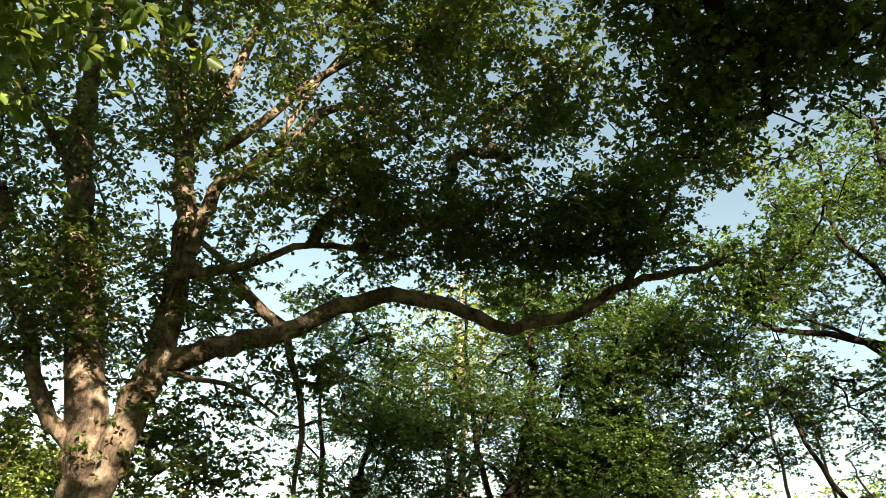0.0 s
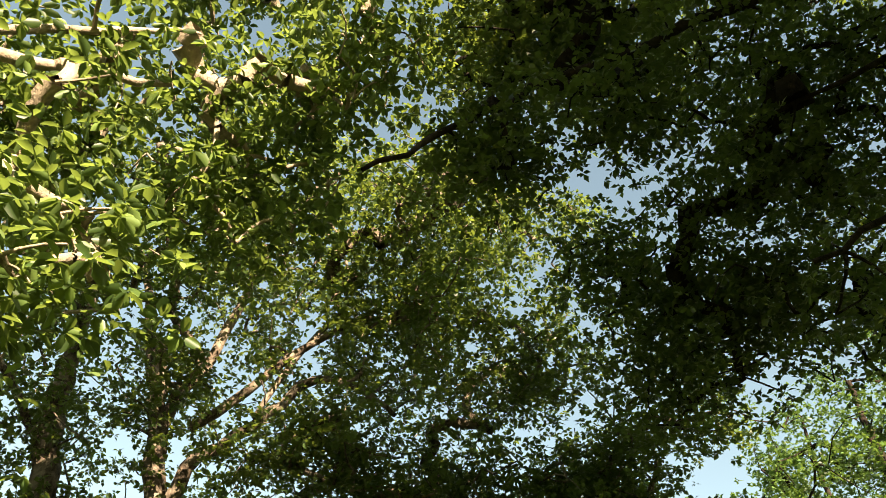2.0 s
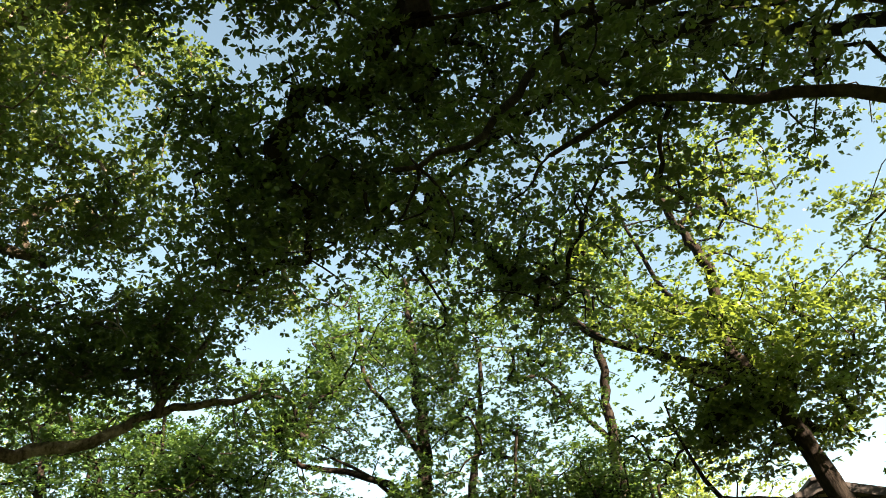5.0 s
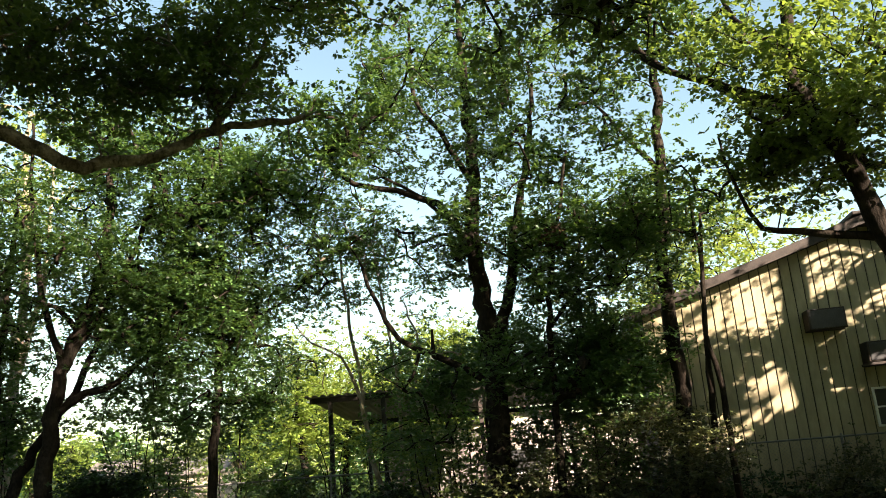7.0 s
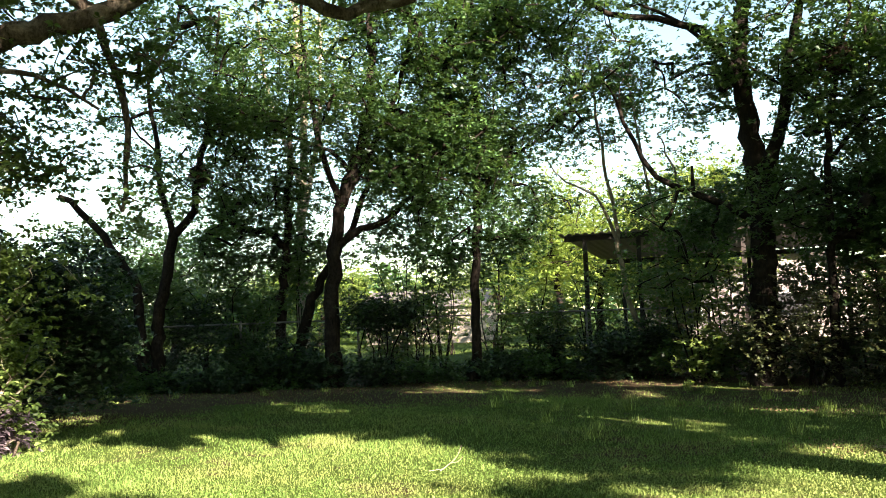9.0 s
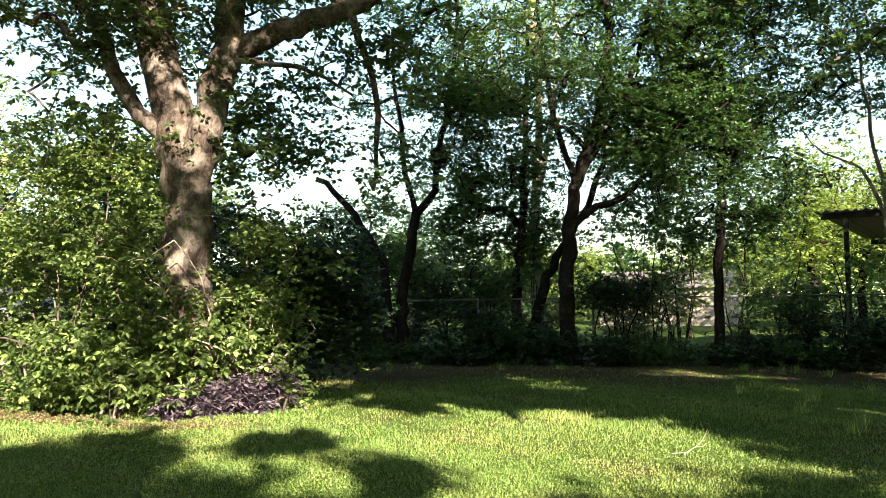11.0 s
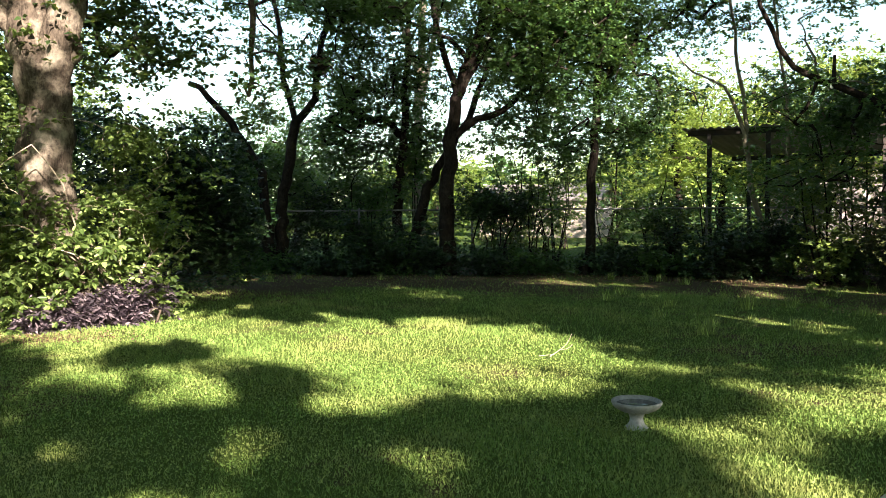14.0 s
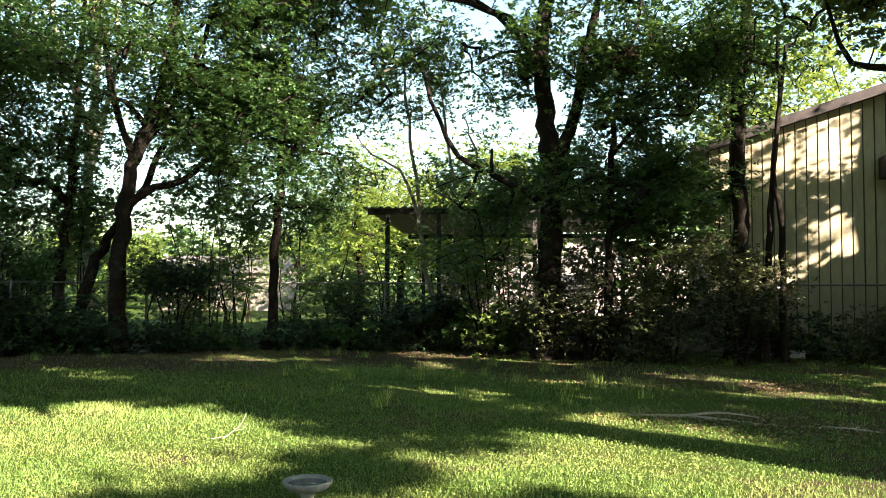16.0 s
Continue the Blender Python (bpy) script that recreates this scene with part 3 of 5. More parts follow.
# ------------------------------------------------------------ trees
OAK = (-5.1, 12.2, -0.05)
oak = tree("oak_tree", OAK, "massive old oak with pale blotched bark and long low limbs", "tree",
     [([(-5.1, 12.2, -0.1), (-5.1, 12.0, 1.6), (-5.1, 11.9, 3.0), (-5.25, 11.9, 4.0), (-5.4, 11.8, 4.9), (-5.8, 11.6, 6.7), (-6.2, 11.4, 8.6), (-6.4, 11.2, 10.9), (-6.3, 11.0, 13.0)], 0.42, 0.10),
      ([(-5.1, 11.9, 3.3), (-4.75, 11.8, 4.2), (-4.6, 11.8, 4.9), (-4.4, 11.9, 5.9), (-4.35, 11.7, 7.4), (-4.6, 11.5, 9.2), (-4.9, 11.3, 10.6)], 0.27, 0.13),
      ([(-4.4, 11.9, 5.5), (-3.4, 11.8, 5.8), (-2.6, 12.0, 6.1), (-1.8, 12.1, 6.6), (-0.9, 12.2, 6.9), (0.0, 12.2, 6.7), (1.0, 12.2, 6.4), (2.2, 12.0, 6.7), (2.9, 11.9, 7.1), (4.2, 11.4, 7.3)], 0.19, 0.05),
      ([(2.8, 11.8, 7.0), (3.3, 11.5, 7.9), (3.6, 11.4, 8.6), (3.4, 11.5, 9.2)], 0.07, 0.02),
      ([(-4.3, 11.5, 6.8), (-3.3, 11.6, 7.0), (-2.6, 11.8, 7.5), (-1.9, 11.9, 7.6), (-0.7, 12.0, 7.5)], 0.09, 0.03),
      ([(-4.1, 11.6, 7.5), (-3.6, 11.7, 7.1), (-3.2, 11.8, 6.6), (-2.6, 12.0, 6.15)], 0.05, 0.1),
      ([(-2.62, 12.0, 6.23), (-2.43, 12.0, 5.61), (-2.24, 12.0, 5.03), (-2.15, 12.0, 4.46), (-2.17, 12.0, 3.89), (-2.24, 12.0, 3.28)], 0.075, 0.03),
      ([(-4.4, 11.8, 5.3), (-3.78, 11.8, 5.23), (-3.35, 11.8, 5.16), (-2.91, 11.8, 4.97), (-2.5, 11.8, 4.7)], 0.05, 0.02),
      ([(-4.59, 11.50, 8.86), (-4.43, 11.44, 9.77), (-4.05, 11.38, 10.23), (-4.41, 11.32, 10.83), (-4.96, 11.26, 11.53), (-5.46, 11.20, 11.71)], 0.12, 0.07),
      ([(-4.05, 11.40, 10.18), (-3.75, 11.24, 11.04), (-3.32, 11.08, 12.63), (-2.87, 10.92, 13.75), (-2.27, 10.76, 14.77), (-1.12, 10.60, 15.31)], 0.1, 0.03),
      ([(-4.19, 11.60, 7.24), (-3.92, 11.50, 8.33), (-3.25, 11.40, 8.94), (-2.53, 11.30, 9.47), (-2.07, 11.20, 9.89), (-1.27, 11.10, 9.65), (-0.66, 11.00, 9.07)], 0.14, 0.04),
      ([(-4.04, 11.40, 9.04), (-3.24, 11.28, 9.68), (-2.51, 11.16, 10.35), (-1.75, 11.04, 10.91), (-0.95, 10.92, 11.36), (-0.14, 10.80, 12.10)], 0.09, 0.03),
      ([(-2.97, 11.30, 9.17), (-2.50, 11.18, 10.23), (-1.69, 11.05, 11.46), (-1.76, 10.92, 12.50), (-2.38, 10.80, 13.45)], 0.06, 0.02),
      ([(-4.88, 11.50, 9.93), (-5.19, 11.38, 11.00), (-5.56, 11.25, 12.31), (-6.26, 11.12, 13.77), (-6.50, 11.00, 15.40)], 0.1, 0.04),
      ([(-5.2, 11.9, 4.0), (-5.8, 11.7, 4.5), (-6.1, 11.6, 5.1), (-6.4, 11.4, 5.9), (-7.2, 11.0, 7.2)], 0.15, 0.06),
      ([(-6.1, 11.4, 8.4), (-7.0, 10.9, 9.6), (-8.0, 10.4, 11.0)], 0.09, 0.04)],
     [(-6.5, 11.0, 10.8, 3.2, 3.0, 3.4, 160), (-3.0, 10.8, 11.8, 3.0, 3.0, 3.4, 170), (-4.0, 9.6, 14.4, 3.2, 2.4, 1.8, 90), (0.4, 10.4, 13.2, 2.0, 1.6, 1.8, 100), (-5.0, 11.6, 4.3, 0.5, 0.4, 0.5, 8), (-9.0, 11.0, 8.8, 2.0, 2.0, 2.4, 80), (0.5, 8.6, 12.9, 1.2, 1.0, 1.2, 20), (-0.3, 8.6, 11.0, 1.1, 1.0, 1.0, 16), (0.2, 9.2, 9.6, 1.2, 1.0, 0.9, 26), (0.0, 11.2, 11.0, 2.6, 2.4, 2.2, 90), (1.2, 11.6, 8.2, 2.6, 1.8, 1.3, 110),
      (-1.8, 12.0, 8.4, 2.2, 1.6, 1.2, 60), (3.4, 11.2, 8.4, 1.3, 1.2, 1.0, 30), (1.6, 10.9, 9.9, 1.3, 1.0, 0.9, 44), (-1.7, 11.3, 8.4, 1.2, 1.0, 0.8, 44), (2.3, 11.8, 7.9, 1.0, 0.8, 0.6, 30), (-0.0, 12.0, 7.9, 1.2, 0.8, 0.6, 34), (4.2, 11.2, 9.5, 0.9, 0.8, 0.7, 24), (-2.5, 12.0, 4.9, 0.9, 0.7, 1.2, 30), (-3.6, 11.9, 5.0, 0.8, 0.6, 0.5, 10), (-1.6, 11.0, 10.4, 1.4, 1.0, 1.2, 26), (-4.0, 12.4, 3.9, 0.7, 0.8, 0.9, 18),
      (-7.2, 11.4, 6.2, 2.0, 1.8, 1.6, 70), (-6.0, 12.8, 7.5, 2.6, 1.8, 2.4, 90), (-4.6, 12.3, 6.2, 1.4, 1.2, 1.8, 30), (-5.7, 11.0, 7.2, 1.0, 0.7, 1.7, 40), (-4.3, 10.9, 8.6, 0.9, 0.6, 1.4, 24)],
     OAK_BARK, OAK_LEAF, 11, per_spray=34, leafy=3.6, size=0.09, spread=0.25)
part("knot", lathe([(0.0, -0.2), (0.16, -0.15), (0.2, 0.0), (0.17, 0.12), (0.1, 0.16), (0.0, 0.13)], 14), OAK_BARK, oak).matrix_basis = pose(0.37, -0.35, 3.95, 60, 0, 35)

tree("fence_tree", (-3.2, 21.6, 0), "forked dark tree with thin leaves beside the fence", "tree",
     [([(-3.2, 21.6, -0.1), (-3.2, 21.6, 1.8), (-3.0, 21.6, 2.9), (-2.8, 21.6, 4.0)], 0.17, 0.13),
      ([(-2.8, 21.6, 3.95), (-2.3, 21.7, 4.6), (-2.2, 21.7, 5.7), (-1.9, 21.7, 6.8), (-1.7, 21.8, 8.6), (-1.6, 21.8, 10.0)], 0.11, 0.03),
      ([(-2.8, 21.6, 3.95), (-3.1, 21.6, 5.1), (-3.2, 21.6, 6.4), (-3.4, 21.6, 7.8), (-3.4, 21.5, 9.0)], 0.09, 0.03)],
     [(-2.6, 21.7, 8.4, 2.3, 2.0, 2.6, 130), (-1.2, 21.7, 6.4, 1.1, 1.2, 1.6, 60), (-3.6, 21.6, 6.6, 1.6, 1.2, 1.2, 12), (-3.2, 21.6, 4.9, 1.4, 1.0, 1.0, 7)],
     SHADED_BARK, FENCE_LEAF, 21, per_spray=32, size=0.10, spread=0.25)
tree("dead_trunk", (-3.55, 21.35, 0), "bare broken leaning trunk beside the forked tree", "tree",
     [([(-3.5, 21.4, -0.1), (-3.6, 21.5, 1.8), (-3.8, 21.5, 2.8), (-4.3, 21.4, 3.6), (-4.8, 21.3, 4.3), (-5.1, 21.2, 4.75), (-5.45, 21.1, 4.9)], 0.16, 0.07)], [], SHADED_BARK, FENCE_LEAF, 22)
tree("fence_tree", (1.1, 20.4, 0), "tall tree with a shade-darkened trunk and many rising limbs at the fence", "tree",
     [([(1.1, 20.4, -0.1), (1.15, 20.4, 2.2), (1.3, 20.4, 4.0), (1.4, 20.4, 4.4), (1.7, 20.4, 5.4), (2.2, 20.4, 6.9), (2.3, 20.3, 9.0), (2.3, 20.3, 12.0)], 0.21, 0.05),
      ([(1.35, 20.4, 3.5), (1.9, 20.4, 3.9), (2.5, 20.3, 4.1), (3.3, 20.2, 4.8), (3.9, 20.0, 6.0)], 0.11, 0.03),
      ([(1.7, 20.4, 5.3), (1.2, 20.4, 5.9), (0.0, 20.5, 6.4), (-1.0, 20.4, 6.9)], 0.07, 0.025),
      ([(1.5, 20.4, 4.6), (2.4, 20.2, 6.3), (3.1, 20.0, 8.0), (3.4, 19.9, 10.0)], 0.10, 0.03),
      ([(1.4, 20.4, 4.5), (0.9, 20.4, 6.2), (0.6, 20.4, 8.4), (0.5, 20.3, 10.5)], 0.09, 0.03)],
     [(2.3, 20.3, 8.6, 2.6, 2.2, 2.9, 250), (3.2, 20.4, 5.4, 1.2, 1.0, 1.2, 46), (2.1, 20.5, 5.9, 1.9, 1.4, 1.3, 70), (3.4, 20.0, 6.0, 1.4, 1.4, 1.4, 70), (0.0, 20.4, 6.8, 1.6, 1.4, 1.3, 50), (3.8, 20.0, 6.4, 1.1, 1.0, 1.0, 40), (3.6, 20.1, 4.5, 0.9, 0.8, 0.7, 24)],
     SHADED_BARK, FENCE_LEAF, 23, per_spray=33, size=0.10, spread=0.25)
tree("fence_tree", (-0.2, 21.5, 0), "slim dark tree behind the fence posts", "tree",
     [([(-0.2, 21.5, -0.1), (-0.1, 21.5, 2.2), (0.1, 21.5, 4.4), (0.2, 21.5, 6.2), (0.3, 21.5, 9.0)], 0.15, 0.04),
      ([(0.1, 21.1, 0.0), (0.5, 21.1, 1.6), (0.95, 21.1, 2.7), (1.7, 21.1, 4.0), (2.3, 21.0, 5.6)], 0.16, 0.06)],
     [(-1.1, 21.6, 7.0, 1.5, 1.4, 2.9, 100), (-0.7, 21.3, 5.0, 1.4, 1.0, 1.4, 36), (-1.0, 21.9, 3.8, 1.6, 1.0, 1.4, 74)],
     SHADED_BARK, FENCE_LEAF, 24, per_spray=40, size=0.10, spread=0.25)
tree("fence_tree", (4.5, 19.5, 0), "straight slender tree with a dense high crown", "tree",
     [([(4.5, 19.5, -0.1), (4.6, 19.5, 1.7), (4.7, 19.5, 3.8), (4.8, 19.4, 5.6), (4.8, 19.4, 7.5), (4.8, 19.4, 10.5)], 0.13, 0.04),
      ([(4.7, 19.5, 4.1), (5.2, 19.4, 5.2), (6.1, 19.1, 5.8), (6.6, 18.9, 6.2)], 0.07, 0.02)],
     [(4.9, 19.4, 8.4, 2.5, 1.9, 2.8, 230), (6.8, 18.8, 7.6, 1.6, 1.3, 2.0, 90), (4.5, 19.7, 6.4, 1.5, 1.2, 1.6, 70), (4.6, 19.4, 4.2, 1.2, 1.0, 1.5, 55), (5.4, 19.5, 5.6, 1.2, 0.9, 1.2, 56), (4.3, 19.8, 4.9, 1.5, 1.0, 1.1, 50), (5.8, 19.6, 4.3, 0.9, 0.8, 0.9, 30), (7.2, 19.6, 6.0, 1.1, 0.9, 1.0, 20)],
     SHADED_BARK, FENCE_LEAF, 25, per_spray=38, size=0.095, spread=0.25)
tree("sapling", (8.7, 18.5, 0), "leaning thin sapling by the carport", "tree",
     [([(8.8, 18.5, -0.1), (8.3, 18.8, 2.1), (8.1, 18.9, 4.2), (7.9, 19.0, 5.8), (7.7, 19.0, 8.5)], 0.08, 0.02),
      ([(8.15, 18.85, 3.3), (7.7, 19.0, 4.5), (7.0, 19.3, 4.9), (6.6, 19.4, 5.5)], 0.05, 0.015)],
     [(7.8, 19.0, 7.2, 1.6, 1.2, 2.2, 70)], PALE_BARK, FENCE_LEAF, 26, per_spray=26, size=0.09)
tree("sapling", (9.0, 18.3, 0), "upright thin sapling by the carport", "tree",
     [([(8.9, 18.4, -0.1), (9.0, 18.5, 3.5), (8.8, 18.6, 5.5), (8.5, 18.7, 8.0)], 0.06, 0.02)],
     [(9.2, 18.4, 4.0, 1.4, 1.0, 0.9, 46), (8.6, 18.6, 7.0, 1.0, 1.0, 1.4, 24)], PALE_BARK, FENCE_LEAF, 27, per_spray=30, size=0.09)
tree("fence_tree", (9.8, 15.2, 0), "large tree with shade-darkened bark and a broken bare limb", "tree",
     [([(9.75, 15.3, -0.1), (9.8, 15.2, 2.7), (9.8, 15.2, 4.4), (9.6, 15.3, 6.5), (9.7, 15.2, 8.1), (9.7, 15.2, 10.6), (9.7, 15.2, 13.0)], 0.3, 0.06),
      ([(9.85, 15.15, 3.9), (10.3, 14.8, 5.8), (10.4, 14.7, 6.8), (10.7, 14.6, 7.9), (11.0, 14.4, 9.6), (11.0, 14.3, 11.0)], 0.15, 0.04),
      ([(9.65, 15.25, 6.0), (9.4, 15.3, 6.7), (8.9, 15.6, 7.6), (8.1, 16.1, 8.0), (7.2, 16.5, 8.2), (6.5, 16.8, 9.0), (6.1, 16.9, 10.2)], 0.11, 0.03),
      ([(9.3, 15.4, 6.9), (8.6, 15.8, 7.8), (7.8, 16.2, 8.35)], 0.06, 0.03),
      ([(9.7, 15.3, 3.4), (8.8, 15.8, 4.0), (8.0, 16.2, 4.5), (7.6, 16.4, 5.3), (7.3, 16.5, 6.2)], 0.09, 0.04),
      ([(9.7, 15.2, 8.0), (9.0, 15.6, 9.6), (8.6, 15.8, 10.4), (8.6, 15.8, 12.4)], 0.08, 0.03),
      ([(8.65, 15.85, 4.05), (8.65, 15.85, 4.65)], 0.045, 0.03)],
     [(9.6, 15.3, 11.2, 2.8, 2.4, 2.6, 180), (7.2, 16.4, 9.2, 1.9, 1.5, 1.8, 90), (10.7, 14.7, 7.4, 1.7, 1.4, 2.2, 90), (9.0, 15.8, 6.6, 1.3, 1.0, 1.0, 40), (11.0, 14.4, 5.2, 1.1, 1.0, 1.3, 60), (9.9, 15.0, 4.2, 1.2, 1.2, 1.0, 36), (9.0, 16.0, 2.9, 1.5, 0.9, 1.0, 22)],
     SHADED_BARK, FENCE_LEAF, 28, per_spray=36, size=0.10, spread=0.25)
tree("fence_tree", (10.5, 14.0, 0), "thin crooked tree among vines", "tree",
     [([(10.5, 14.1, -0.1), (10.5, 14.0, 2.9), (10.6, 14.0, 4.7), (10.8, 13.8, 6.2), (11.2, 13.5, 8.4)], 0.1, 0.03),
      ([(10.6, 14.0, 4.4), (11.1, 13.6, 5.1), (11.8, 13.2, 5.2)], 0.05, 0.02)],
     [(11.2, 13.9, 6.2, 1.7, 1.3, 2.4, 84), (11.8, 14.0, 4.1, 1.0, 0.8, 1.2, 70), (12.3, 13.3, 4.0, 0.9, 0.7, 1.5, 60), (11.0, 13.7, 3.2, 1.1, 1.0, 1.0, 40)], SHADED_BARK, FENCE_LEAF, 29, per_spray=36, size=0.095)
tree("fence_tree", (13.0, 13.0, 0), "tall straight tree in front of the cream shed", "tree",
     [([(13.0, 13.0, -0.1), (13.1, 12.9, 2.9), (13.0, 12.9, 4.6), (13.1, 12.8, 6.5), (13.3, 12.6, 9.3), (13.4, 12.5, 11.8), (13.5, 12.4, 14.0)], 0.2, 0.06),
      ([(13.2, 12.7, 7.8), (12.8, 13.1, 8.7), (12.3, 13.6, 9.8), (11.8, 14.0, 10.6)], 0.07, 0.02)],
     [(13.0, 12.7, 12.0, 2.4, 2.2, 2.6, 60), (12.8, 13.4, 5.8, 0.9, 0.8, 1.2, 50), (12.6, 13.0, 7.2, 1.4, 1.1, 2.0, 70), (12.2, 13.2, 10.0, 1.4, 1.2, 1.2, 40)], SHADED_BARK, FENCE_LEAF, 30, per_spray=34, size=0.10)
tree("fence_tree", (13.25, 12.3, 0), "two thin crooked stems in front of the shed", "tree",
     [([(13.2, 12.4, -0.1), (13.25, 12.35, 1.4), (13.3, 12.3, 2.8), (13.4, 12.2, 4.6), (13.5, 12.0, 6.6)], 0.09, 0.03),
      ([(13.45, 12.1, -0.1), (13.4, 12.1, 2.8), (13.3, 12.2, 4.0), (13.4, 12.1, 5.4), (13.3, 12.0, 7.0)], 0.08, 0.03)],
     [(13.2, 12.1, 6.6, 1.2, 1.1, 0.8, 34)], SHADED_BARK, FENCE_LEAF, 31, per_spray=30, size=0.09)
tree("yard_tree", (12.4, 6.6, 0), "leaning tree with yellow-green leaves near the shed", "tree",
     [([(12.6, 6.2, -0.1), (12.3, 6.6, 2.0), (12.1, 7.0, 4.1), (11.9, 7.4, 5.9), (11.7, 7.7, 6.9), (11.6, 7.9, 8.0), (11.8, 7.8, 9.2), (11.6, 8.1, 10.7), (11.4, 8.3, 12.2)], 0.24, 0.05),
      ([(12.05, 7.15, 4.6), (11.4, 8.1, 4.9), (11.1, 8.6, 5.1), (10.9, 8.8, 5.8), (10.8, 8.9, 6.8)], 0.08, 0.02),
      ([(11.75, 7.8, 7.0), (11.9, 8.6, 7.4), (11.6, 9.6, 8.3), (10.9, 10.3, 9.0), (10.5, 10.7, 9.8), (10.4, 10.8, 11.0)], 0.10, 0.03),
      ([(11.65, 7.9, 8.2), (12.1, 9.1, 9.5), (11.9, 9.3, 10.6), (11.8, 9.5, 12.2)], 0.08, 0.03),
      ([(11.65, 7.9, 7.2), (11.2, 8.6, 7.6), (10.3, 9.7, 8.6), (9.8, 10.2, 10.0)], 0.08, 0.02)],
     [(11.6, 8.0, 7.4, 2.0, 1.8, 1.5, 110), (12.2, 8.2, 11.0, 2.2, 2.2, 1.9, 64), (10.5, 10.3, 10.3, 1.4, 1.4, 1.2, 22), (13.2, 7.0, 8.5, 1.8, 1.8, 2.0, 60), (11.8, 7.6, 6.6, 1.1, 1.0, 0.9, 50), (12.6, 6.9, 6.2, 1.0, 1.0, 1.0, 40)],
     SHADED_BARK, SHADE_LEAF, 32, per_spray=34, leafy=2.8, size=0.10)
